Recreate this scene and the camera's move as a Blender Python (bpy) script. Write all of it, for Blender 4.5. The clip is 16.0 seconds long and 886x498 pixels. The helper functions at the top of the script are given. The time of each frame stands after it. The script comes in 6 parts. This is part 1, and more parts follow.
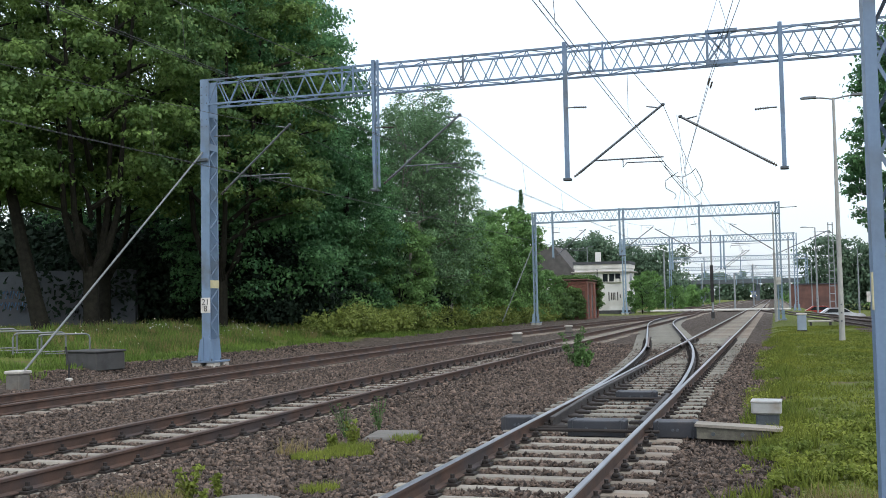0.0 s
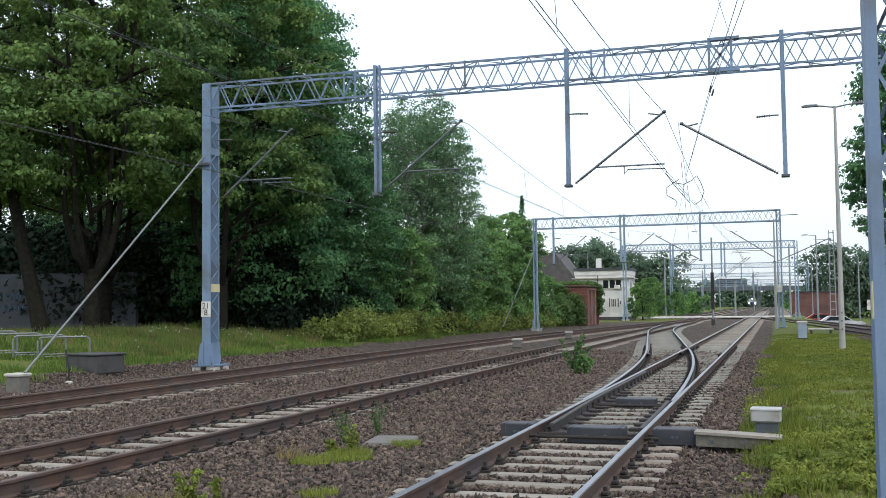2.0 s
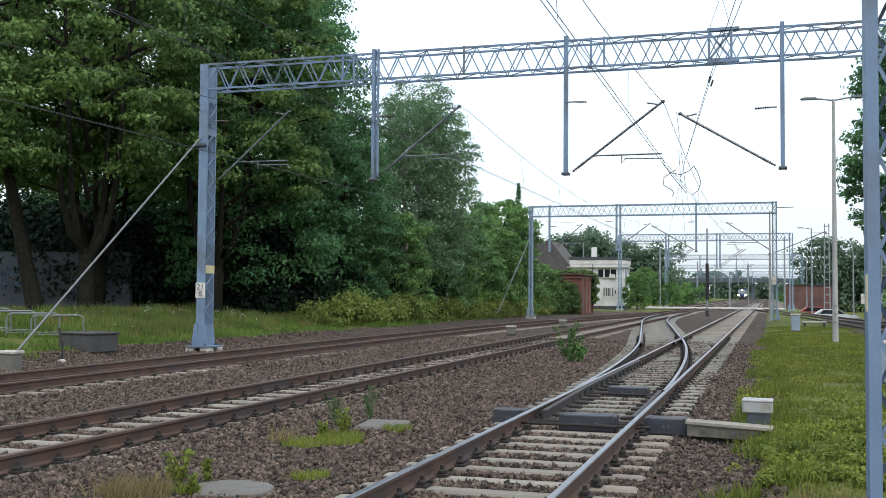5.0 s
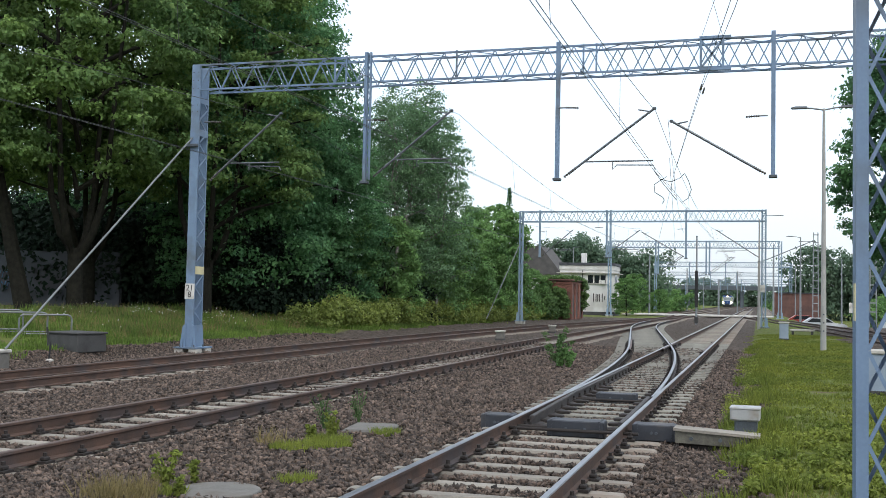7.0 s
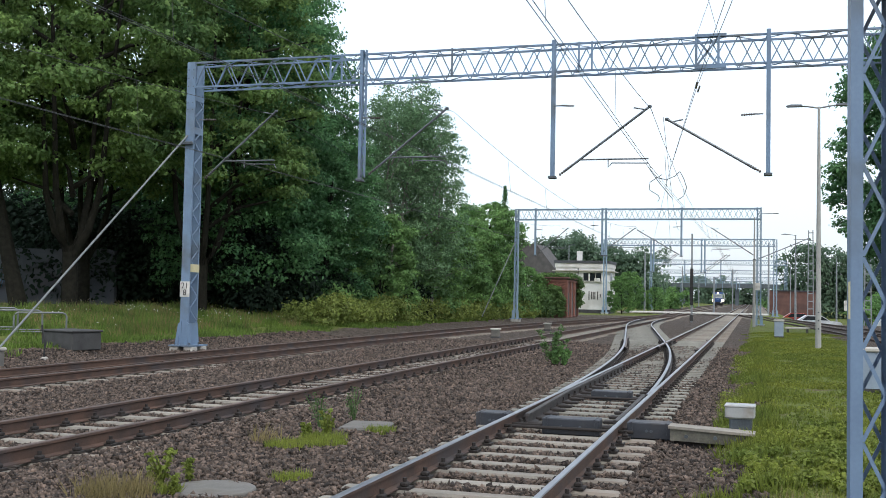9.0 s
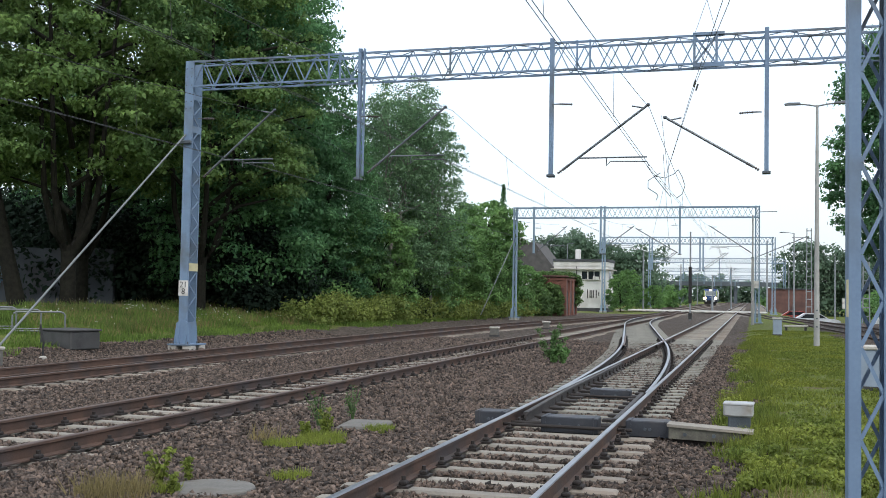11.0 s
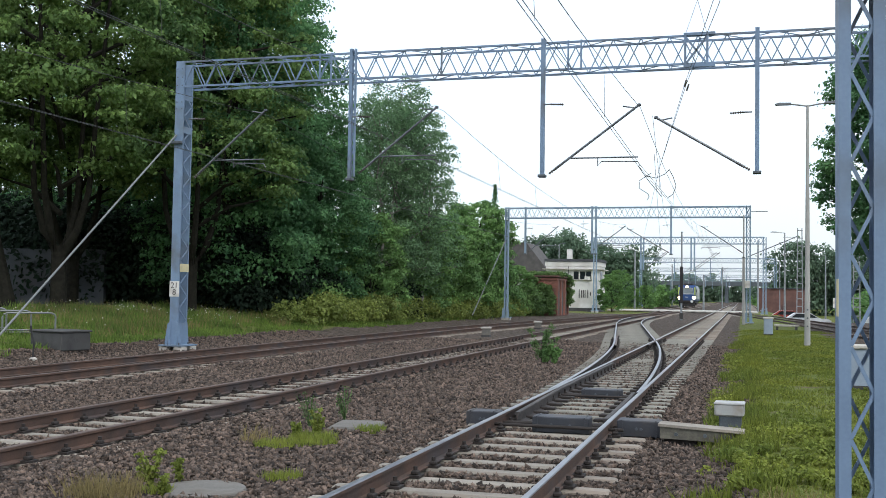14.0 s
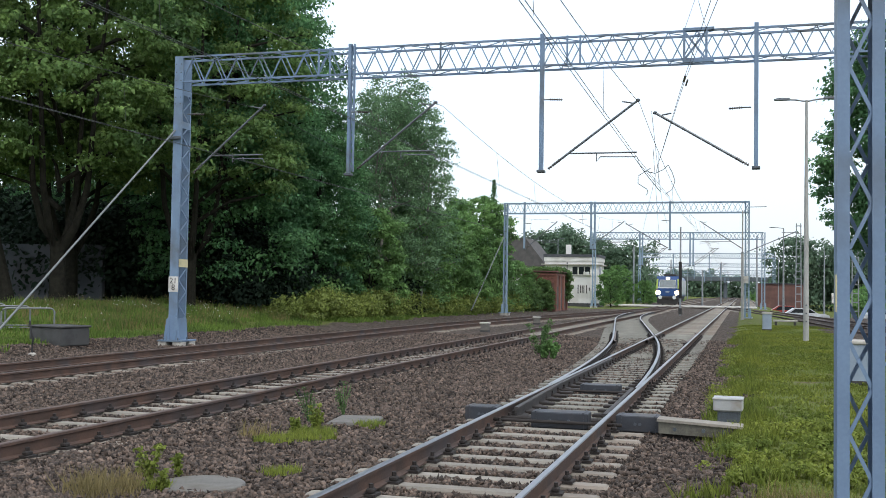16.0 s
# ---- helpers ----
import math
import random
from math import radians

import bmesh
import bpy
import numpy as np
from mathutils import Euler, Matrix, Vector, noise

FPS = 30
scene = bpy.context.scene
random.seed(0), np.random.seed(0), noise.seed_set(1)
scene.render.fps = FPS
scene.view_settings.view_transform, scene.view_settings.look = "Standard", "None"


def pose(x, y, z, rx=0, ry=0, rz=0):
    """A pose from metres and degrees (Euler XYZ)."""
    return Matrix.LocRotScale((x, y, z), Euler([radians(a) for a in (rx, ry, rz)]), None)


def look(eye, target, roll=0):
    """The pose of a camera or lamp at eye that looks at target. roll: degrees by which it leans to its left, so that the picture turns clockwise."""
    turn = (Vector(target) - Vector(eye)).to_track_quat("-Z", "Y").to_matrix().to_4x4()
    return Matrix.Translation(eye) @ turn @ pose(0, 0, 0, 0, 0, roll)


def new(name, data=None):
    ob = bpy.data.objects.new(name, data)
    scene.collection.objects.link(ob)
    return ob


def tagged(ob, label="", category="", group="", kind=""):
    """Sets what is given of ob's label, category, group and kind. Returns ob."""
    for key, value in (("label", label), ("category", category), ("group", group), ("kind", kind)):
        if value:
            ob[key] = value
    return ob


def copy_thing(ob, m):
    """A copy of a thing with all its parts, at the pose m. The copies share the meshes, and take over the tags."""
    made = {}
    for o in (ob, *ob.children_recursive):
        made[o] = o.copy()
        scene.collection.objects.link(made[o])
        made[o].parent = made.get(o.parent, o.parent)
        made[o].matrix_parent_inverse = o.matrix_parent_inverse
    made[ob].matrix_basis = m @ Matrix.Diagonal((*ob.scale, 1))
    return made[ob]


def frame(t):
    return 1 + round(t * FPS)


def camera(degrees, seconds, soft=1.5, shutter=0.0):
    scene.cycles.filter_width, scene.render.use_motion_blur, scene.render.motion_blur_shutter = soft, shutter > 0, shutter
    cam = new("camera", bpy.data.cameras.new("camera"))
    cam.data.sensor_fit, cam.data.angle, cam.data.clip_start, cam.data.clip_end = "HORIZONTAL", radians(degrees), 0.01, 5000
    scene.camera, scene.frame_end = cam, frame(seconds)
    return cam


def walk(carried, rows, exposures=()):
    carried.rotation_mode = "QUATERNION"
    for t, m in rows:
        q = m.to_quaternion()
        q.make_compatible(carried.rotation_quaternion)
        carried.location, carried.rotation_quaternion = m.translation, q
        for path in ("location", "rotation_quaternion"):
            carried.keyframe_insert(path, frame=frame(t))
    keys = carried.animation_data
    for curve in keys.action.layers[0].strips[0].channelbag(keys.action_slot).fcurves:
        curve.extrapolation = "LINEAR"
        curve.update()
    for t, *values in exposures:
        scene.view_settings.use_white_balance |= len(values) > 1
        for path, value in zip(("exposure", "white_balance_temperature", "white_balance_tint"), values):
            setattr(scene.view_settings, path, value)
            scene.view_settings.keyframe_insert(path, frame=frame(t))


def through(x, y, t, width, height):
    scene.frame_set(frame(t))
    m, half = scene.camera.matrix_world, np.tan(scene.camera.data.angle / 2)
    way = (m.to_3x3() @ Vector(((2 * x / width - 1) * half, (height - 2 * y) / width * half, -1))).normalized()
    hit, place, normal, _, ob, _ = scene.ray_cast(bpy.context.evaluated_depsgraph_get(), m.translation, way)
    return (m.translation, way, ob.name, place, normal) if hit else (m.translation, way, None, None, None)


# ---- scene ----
cam = camera(46.0, 16.0, 0.85)
PATH = [
    (0, (-0.018, -0.003, 1.611), (-0.621, 1.901, 1.712), -1.1),
    (0.5, (-0.017, -0.003, 1.61), (-0.618, 1.902, 1.711), -0.9),
    (1, (-0.021, -0.027, 1.618), (-0.626, 1.876, 1.722), -1.0),
    (1.5, (-0.018, -0.026, 1.615), (-0.622, 1.878, 1.723), -1.0),
    (2, (-0.014, -0.014, 1.618), (-0.618, 1.889, 1.729), -0.7),
    (2.5, (-0.01, 0.003, 1.612), (-0.612, 1.907, 1.727), -0.4),
    (3, (-0.017, 0.006, 1.609), (-0.621, 1.909, 1.72), -0.0),
    (3.5, (-0.018, 0.009, 1.615), (-0.623, 1.913, 1.712), 0.1),
    (4, (-0.018, 0.017, 1.609), (-0.621, 1.922, 1.699), 0.1),
    (4.5, (-0.014, 0.008, 1.609), (-0.615, 1.914, 1.693), 0.2),
    (7, (-0.014, -0.001, 1.61), (-0.593, 1.911, 1.702), 1.1),
    (7.5, (-0.013, 0.006, 1.616), (-0.594, 1.918, 1.707), 1.0),
    (8, (-0.015, -0.008, 1.612), (-0.599, 1.903, 1.703), 1.1),
    (8.5, (-0.016, -0.003, 1.613), (-0.587, 1.912, 1.702), 1.1),
    (9, (-0.011, 0.002, 1.613), (-0.582, 1.917, 1.701), 1.1),
    (11.5, (-0.01, -0.004, 1.614), (-0.578, 1.912, 1.699), 1.0),
    (12, (-0.011, -0.007, 1.615), (-0.59, 1.905, 1.701), 1.1),
    (12.5, (-0.01, -0.005, 1.615), (-0.592, 1.906, 1.704), 0.7),
    (13, (-0.008, -0.004, 1.612), (-0.587, 1.909, 1.704), 0.6),
    (13.5, (-0.008, -0.011, 1.615), (-0.58, 1.903, 1.705), 0.8),
    (14, (-0.006, 0.007, 1.614), (-0.559, 1.927, 1.7), 0.9),
    (14.5, (-0.007, -0.009, 1.613), (-0.549, 1.914, 1.696), 0.8),
    (15, (-0.006, -0.008, 1.615), (-0.55, 1.915, 1.689), 0.7),
    (15.5, (-0.006, -0.004, 1.616), (-0.56, 1.916, 1.69), 0.9),
    (16, (-0.005, 0.004, 1.615), (-0.556, 1.925, 1.692), 0.9),
]
walk(cam, [(t, look(eye, target, roll)) for t, eye, target, roll in PATH])

# ---- light: bright overcast sky, soft sun ----
world = bpy.data.worlds.new("sky")
scene.world = world
world.use_nodes = True
wn, wl = world.node_tree.nodes, world.node_tree.links
sky = wn.new("ShaderNodeTexSky")
sky.sky_type, sky.sun_disc = "NISHITA", False
sky.sun_elevation, sky.sun_rotation = radians(52), radians(150)
sky.air_density, sky.dust_density = 1.0, 4.0
bg = wn["Background"]
bg.inputs["Strength"].default_value = 0.10
wl.new(sky.outputs[0], bg.inputs["Color"])
cloud = wn.new("ShaderNodeBackground")
cloud.inputs["Color"].default_value = (0.885, 0.965, 1.045, 1)
# an overcast sky is brightest overhead
up = wn.new("ShaderNodeSeparateXYZ")
wl.new(wn.new("ShaderNodeTexCoord").outputs["Generated"], up.inputs[0])
lift = wn.new("ShaderNodeMapRange")
lift.inputs["To Min"].default_value, lift.inputs["To Max"].default_value = 0.82, 1.36
wl.new(up.outputs["Z"], lift.inputs["Value"])
wl.new(lift.outputs[0], cloud.inputs["Strength"])
both = wn.new("ShaderNodeAddShader")
wl.new(bg.outputs[0], both.inputs[0])
wl.new(cloud.outputs[0], both.inputs[1])
wl.new(both.outputs[0], wn["World Output"].inputs["Surface"])
sun_data = bpy.data.lights.new("sun", "SUN")
sun_data.energy, sun_data.angle, sun_data.color = 0.45, radians(30), (1.0, 0.96, 0.9)
sun = new("sun", sun_data)
sun.matrix_world = look((20, -30, 46), (0, 0, 0))
scene.view_settings.exposure = 0.0


# ---- materials ----
def mat(name, base, rough=0.7, metal=0.0, second=None, scale=3.0, fine=60.0, bump=0.15, mix=0.55, dirt=None, dirt_scale=0.6, vary=0.0, detail=6.0, spec=0.4, object_space=True):
    """Two scales of noise in colour and relief, with optional stains and a shift per piece."""
    m = bpy.data.materials.new(name)
    m.use_nodes = True
    n, l = m.node_tree.nodes, m.node_tree.links
    b = n["Principled BSDF"]
    second = second or tuple(c * 0.72 for c in base)
    tc = n.new("ShaderNodeTexCoord")
    src = tc.outputs["Object"]
    n1 = n.new("ShaderNodeTexNoise")
    n1.inputs["Scale"].default_value, n1.inputs["Detail"].default_value = scale, detail
    l.new(src, n1.inputs["Vector"])
    n2 = n.new("ShaderNodeTexNoise")
    n2.inputs["Scale"].default_value, n2.inputs["Detail"].default_value = fine, 3.0
    l.new(src, n2.inputs["Vector"])
    add = n.new("ShaderNodeMath")
    add.operation = "MULTIPLY_ADD"
    l.new(n2.outputs[0], add.inputs[0])
    add.inputs[1].default_value = 0.45
    l.new(n1.outputs[0], add.inputs[2])
    ramp = n.new("ShaderNodeMapRange")
    ramp.inputs["From Min"].default_value, ramp.inputs["From Max"].default_value = 0.72 - 0.35 * mix, 0.72 + 0.35 * mix
    l.new(add.outputs[0], ramp.inputs["Value"])
    cm = n.new("ShaderNodeMix")
    cm.data_type = "RGBA"
    l.new(ramp.outputs[0], cm.inputs["Factor"])
    cm.inputs["A"].default_value, cm.inputs["B"].default_value = (*second, 1), (*base, 1)
    col = cm.outputs["Result"]
    if dirt:
        n3 = n.new("ShaderNodeTexNoise")
        n3.inputs["Scale"].default_value, n3.inputs["Detail"].default_value = dirt_scale, 5.0
        l.new(src, n3.inputs["Vector"])
        r3 = n.new("ShaderNodeMapRange")
        r3.inputs["From Min"].default_value, r3.inputs["From Max"].default_value = 0.5, 0.68
        l.new(n3.outputs[0], r3.inputs["Value"])
        dm = n.new("ShaderNodeMix")
        dm.data_type = "RGBA"
        l.new(r3.outputs[0], dm.inputs["Factor"])
        l.new(col, dm.inputs["A"])
        dm.inputs["B"].default_value = (*dirt, 1)
        col = dm.outputs["Result"]
    if vary:
        oi = n.new("ShaderNodeObjectInfo")
        geo = n.new("ShaderNodeNewGeometry")
        sm = n.new("ShaderNodeMath")
        l.new(oi.outputs["Random"], sm.inputs[0])
        l.new(geo.outputs["Random Per Island"], sm.inputs[1])
        fr = n.new("ShaderNodeMath")
        fr.operation = "FRACT"
        l.new(sm.outputs[0], fr.inputs[0])
        vr = n.new("ShaderNodeMapRange")
        vr.inputs["To Min"].default_value, vr.inputs["To Max"].default_value = 1 - vary, 1 + vary
        l.new(fr.outputs[0], vr.inputs["Value"])
        hv = n.new("ShaderNodeHueSaturation")
        l.new(vr.outputs[0], hv.inputs["Value"])
        l.new(col, hv.inputs["Color"])
        col = hv.outputs["Color"]
    l.new(col, b.inputs["Base Color"])
    b.inputs["Roughness"].default_value, b.inputs["Metallic"].default_value = rough, metal
    b.inputs["Specular IOR Level"].default_value = spec
    if bump:
        bp = n.new("ShaderNodeBump")
        bp.inputs["Strength"].default_value, bp.inputs["Distance"].default_value = bump, 0.02
        l.new(add.outputs[0], bp.inputs["Height"])
        l.new(bp.outputs[0], b.inputs["Normal"])
    return m


def glow(name, color, strength):
    m = bpy.data.materials.new(name)
    m.use_nodes = True
    b = m.node_tree.nodes["Principled BSDF"]
    b.inputs["Base Color"].default_value = (0.9, 0.9, 0.9, 1)
    b.inputs["Emission Color"].default_value = (*color, 1)
    b.inputs["Emission Strength"].default_value = strength
    return m


def leaf_mat(name, base, second, vary=0.35, spec=0.18, through=0.45):
    m = mat(name, base, 0.55, second=second, scale=0.35, fine=3.0, bump=0, mix=0.5, vary=vary, spec=spec)
    n, l = m.node_tree.nodes, m.node_tree.links
    b = n["Principled BSDF"]
    tr = n.new("ShaderNodeBsdfTranslucent")
    src = b.inputs["Base Color"].links[0].from_socket
    l.new(src, tr.inputs["Color"])
    ms = n.new("ShaderNodeMixShader")
    ms.inputs[0].default_value = through
    l.new(b.outputs[0], ms.inputs[1])
    l.new(tr.outputs[0], ms.inputs[2])
    l.new(ms.outputs[0], n["Material Output"].inputs["Surface"])
    return m


STEEL_BLUE = mat("blue_grey_painted_steel", (0.155, 0.235, 0.345), 0.5, 0.0, (0.125, 0.19, 0.285), 1.5, 40, 0.05, dirt=(0.10, 0.12, 0.14), dirt_scale=0.9)
# the blue-grey steel again, lightened to imitate haze on the farther gantries
STEEL_HAZED = mat("hazed_blue_grey_steel", (0.22, 0.31, 0.40), 0.6, 0.0, (0.18, 0.26, 0.34), 1.5, 40, 0.05)
PAINT = [STEEL_BLUE]
STEEL_DARK = mat("weathered_dark_steel", (0.10, 0.12, 0.14), 0.55, 0.3, (0.06, 0.07, 0.08), 4, 60, 0.1)
TUBE = mat("galvanised_tube", (0.16, 0.18, 0.2), 0.45, 0.5, (0.11, 0.12, 0.13), 5, 60, 0.05)
GALV = mat("galvanised_rail_tube", (0.19, 0.205, 0.21), 0.5, 0.4, (0.15, 0.165, 0.165), 5, 60, 0.05)
WIRE = mat("old_copper_wire", (0.05, 0.055, 0.055), 0.6, 0.3, bump=0)
INSUL = mat("brown_glazed_insulator", (0.07, 0.06, 0.055), 0.25, 0.0, bump=0)
RAIL_SIDE = mat("rusty_rail_web", (0.105, 0.062, 0.045), 0.85, 0.0, (0.055, 0.038, 0.032), 3, 50, 0.3, dirt=(0.06, 0.05, 0.05), dirt_scale=1.2)
RAIL_DARK = mat("greased_dark_rail_web", (0.06, 0.052, 0.05), 0.7, 0.1, (0.035, 0.033, 0.034), 3, 50, 0.3)
RAIL_TOP = mat("polished_rail_head", (0.30, 0.31, 0.34), 0.34, 1.0, (0.22, 0.22, 0.24), 2, 60, 0.05)
RAIL_TOP_RUST = mat("dull_rail_head", (0.12, 0.085, 0.072), 0.6, 0.2, (0.08, 0.058, 0.05), 2, 60, 0.1)
CLIP = mat("dark_rail_clip_iron", (0.035, 0.03, 0.028), 0.8, 0.2, bump=0.2)
CONCRETE = mat("weathered_sleeper_concrete", (0.26, 0.24, 0.205), 0.9, 0, (0.165, 0.152, 0.13), 2.5, 45, 0.3, dirt=(0.2, 0.17, 0.14), dirt_scale=1.4, vary=0.22)
CONC_PALE = mat("pale_concrete", (0.47, 0.45, 0.41), 0.9, 0, (0.34, 0.33, 0.3), 2, 40, 0.3, dirt=(0.22, 0.21, 0.19), dirt_scale=1.5)
CONC_SLAB = mat("dusty_slab_concrete", (0.17, 0.165, 0.15), 0.95, 0, (0.11, 0.105, 0.098), 3, 40, 0.4, dirt=(0.11, 0.1, 0.085), dirt_scale=2.5)
CONC_DARK = mat("dark_concrete", (0.07, 0.072, 0.072), 0.9, 0, (0.04, 0.041, 0.042), 3, 40, 0.4, dirt=(0.05, 0.05, 0.05), dirt_scale=1.5)
PANEL = mat("grey_crossing_concrete", (0.215, 0.21, 0.18), 0.9, 0, (0.135, 0.132, 0.115), 1.5, 30, 0.2, vary=0.1)
STONE = mat("ballast_stone", (0.124, 0.091, 0.072), 0.95, 0, (0.034, 0.028, 0.024), 9, 60, 0.3, vary=0.8)
TROUGH = mat("slate_grey_painted_plate", (0.042, 0.047, 0.058), 0.6, 0.1, (0.03, 0.034, 0.042), 3, 50, 0.1, dirt=(0.07, 0.062, 0.058), dirt_scale=2)
WHITE_PAINT = mat("white_enamel", (0.6, 0.6, 0.58), 0.5, 0, (0.58, 0.57, 0.53), 3, 40, 0.05, dirt=(0.4, 0.38, 0.34), dirt_scale=3)
BEIGE_PLATE = mat("beige_cover_plate", (0.15, 0.145, 0.115), 0.8, 0, (0.085, 0.082, 0.07), 5, 40, 0.25, dirt=(0.07, 0.065, 0.05), dirt_scale=3)
LID_PAINT = mat("worn_grey_enamel", (0.36, 0.37, 0.37), 0.5, 0, (0.30, 0.31, 0.31), 4, 40, 0.08, dirt=(0.22, 0.2, 0.17), dirt_scale=5)
BLACK = mat("black_paint", (0.02, 0.02, 0.022), 0.6, bump=0)
YELLOW = mat("yellow_plate_paint", (0.62, 0.57, 0.34), 0.6, bump=0.02)
WOOD_POST = mat("grey_weathered_pole", (0.26, 0.29, 0.31), 0.9, 0, (0.19, 0.21, 0.225), 3, 50, 0.2)
LAMP_CONC = mat("spun_concrete_pole", (0.36, 0.365, 0.35), 0.9, 0, (0.28, 0.285, 0.275), 2, 50, 0.15)
# bark set below its real tone: canopy shade is in the colour
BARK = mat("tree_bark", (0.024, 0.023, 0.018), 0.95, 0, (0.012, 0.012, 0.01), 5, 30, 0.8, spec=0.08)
BIRCH = mat("birch_bark", (0.3, 0.29, 0.26), 0.9, 0, (0.1, 0.1, 0.09), 4, 30, 0.3)
LEAF_MAPLE = leaf_mat("maple_leaves", (0.175, 0.27, 0.078), (0.08, 0.155, 0.058))
LEAF_DARK = leaf_mat("dark_chestnut_leaves", (0.125, 0.265, 0.105), (0.062, 0.155, 0.075))
LEAF_BIRCH = leaf_mat("birch_leaves", (0.185, 0.31, 0.16), (0.115, 0.21, 0.115))
LEAF_BUSH = leaf_mat("bush_leaves", (0.18, 0.32, 0.10), (0.105, 0.205, 0.075))
LEAF_IVY = leaf_mat("ivy_leaves", (0.125, 0.21, 0.07), (0.07, 0.13, 0.05))
LEAF_WEED = leaf_mat("weed_leaves", (0.25, 0.285, 0.055), (0.13, 0.18, 0.04))
# near-black leaf colour stands for canopy shade, not for another species
LEAF_SHADE = leaf_mat("shade_dark_leaves", (0.02, 0.034, 0.022), (0.012, 0.021, 0.015), 0.35, 0.03, 0.15)
LEAF_OLIVE = leaf_mat("olive_scrub_leaves", (0.215, 0.265, 0.068), (0.145, 0.19, 0.052))
# paler and bluer leaf colour imitates the haze over the far woods
LEAF_FAR = leaf_mat("hazed_wood_leaves", (0.14, 0.215, 0.14), (0.095, 0.155, 0.105))
GRASS_BLADE = leaf_mat("grass_blades", (0.19, 0.215, 0.04), (0.11, 0.15, 0.03), 0.4)
GRASS_MEADOW = leaf_mat("meadow_grass", (0.155, 0.235, 0.048), (0.075, 0.125, 0.028), 0.45)
GRASS_DRY = leaf_mat("dry_grass", (0.27, 0.22, 0.10), (0.18, 0.15, 0.07))
PETAL = mat("white_petals", (0.75, 0.75, 0.7), 0.7, bump=0)
RENDER_WHITE = mat("white_lime_render", (0.66, 0.66, 0.64), 0.9, 0, (0.55, 0.55, 0.53), 0.8, 25, 0.15, dirt=(0.48, 0.47, 0.44), dirt_scale=0.5)
BRICK = mat("red_brick", (0.23, 0.105, 0.08), 0.9, 0, (0.15, 0.07, 0.055), 1.2, 30, 0.3, vary=0.25)
BRICK_OLD = mat("sooty_old_brick", (0.155, 0.082, 0.067), 0.9, 0, (0.10, 0.056, 0.048), 1.2, 30, 0.3, dirt=(0.08, 0.05, 0.045), dirt_scale=0.5)
ROOF_TILE = mat("brown_roof_felt", (0.095, 0.09, 0.088), 0.9, 0, (0.06, 0.058, 0.058), 2, 30, 0.3)
ROOF_DARK = mat("dark_flat_roof_edge", (0.06, 0.065, 0.075), 0.7, bump=0.1)
# wall colour lowered to stand for the deep shade of the trees
WALL_GREY = mat("grey_yard_wall", (0.08, 0.09, 0.105), 0.9, 0, (0.055, 0.062, 0.075), 0.7, 20, 0.2, dirt=(0.07, 0.07, 0.08), dirt_scale=0.4)
GRAFFITI = mat("blue_spray_paint", (0.10, 0.24, 0.42), 0.8, bump=0)
BRIDGE_CONC = mat("road_bridge_concrete", (0.10, 0.12, 0.135), 0.9, 0, (0.07, 0.085, 0.1), 0.3, 5, 0.1)
GLASS = mat("dark_window_glass", (0.02, 0.025, 0.03), 0.08, 0, bump=0, spec=0.6)
SCREEN = mat("tinted_windscreen", (0.12, 0.15, 0.16), 0.15, 0, bump=0, spec=0.8)
CABINET = mat("grey_cabinet_paint", (0.24, 0.30, 0.37), 0.5, 0, (0.20, 0.25, 0.31), 3, 40, 0.05)
LOCO_BLUE = mat("deep_blue_loco_paint", (0.01, 0.05, 0.17), 0.3, 0, (0.008, 0.042, 0.145), 1, 30, 0.02)
LOCO_GREY = mat("light_grey_loco_paint", (0.52, 0.55, 0.55), 0.35, 0, (0.46, 0.49, 0.49), 1, 30, 0.02)
LOCO_LIME = mat("lime_yellow_loco_paint", (0.30, 0.38, 0.06), 0.35, bump=0.02)
# orange glow of the headlights, painted as a surface colour
LOCO_FLARE = mat("orange_lamp_flare", (0.3, 0.11, 0.03), 0.4, bump=0.02)
LOCO_UNDER = mat("dark_running_gear", (0.035, 0.034, 0.034), 0.7, 0.2, bump=0.2)
HEADLIGHT = glow("warm_headlight", (1.0, 0.74, 0.38), 9.0)
RED_PAINT = mat("red_car_paint", (0.28, 0.04, 0.03), 0.3, bump=0)
SILVER = mat("silver_car_paint", (0.55, 0.58, 0.62), 0.3, 0.3, bump=0)
TYRE = mat("black_tyre_rubber", (0.02, 0.02, 0.02), 0.9, bump=0.05)


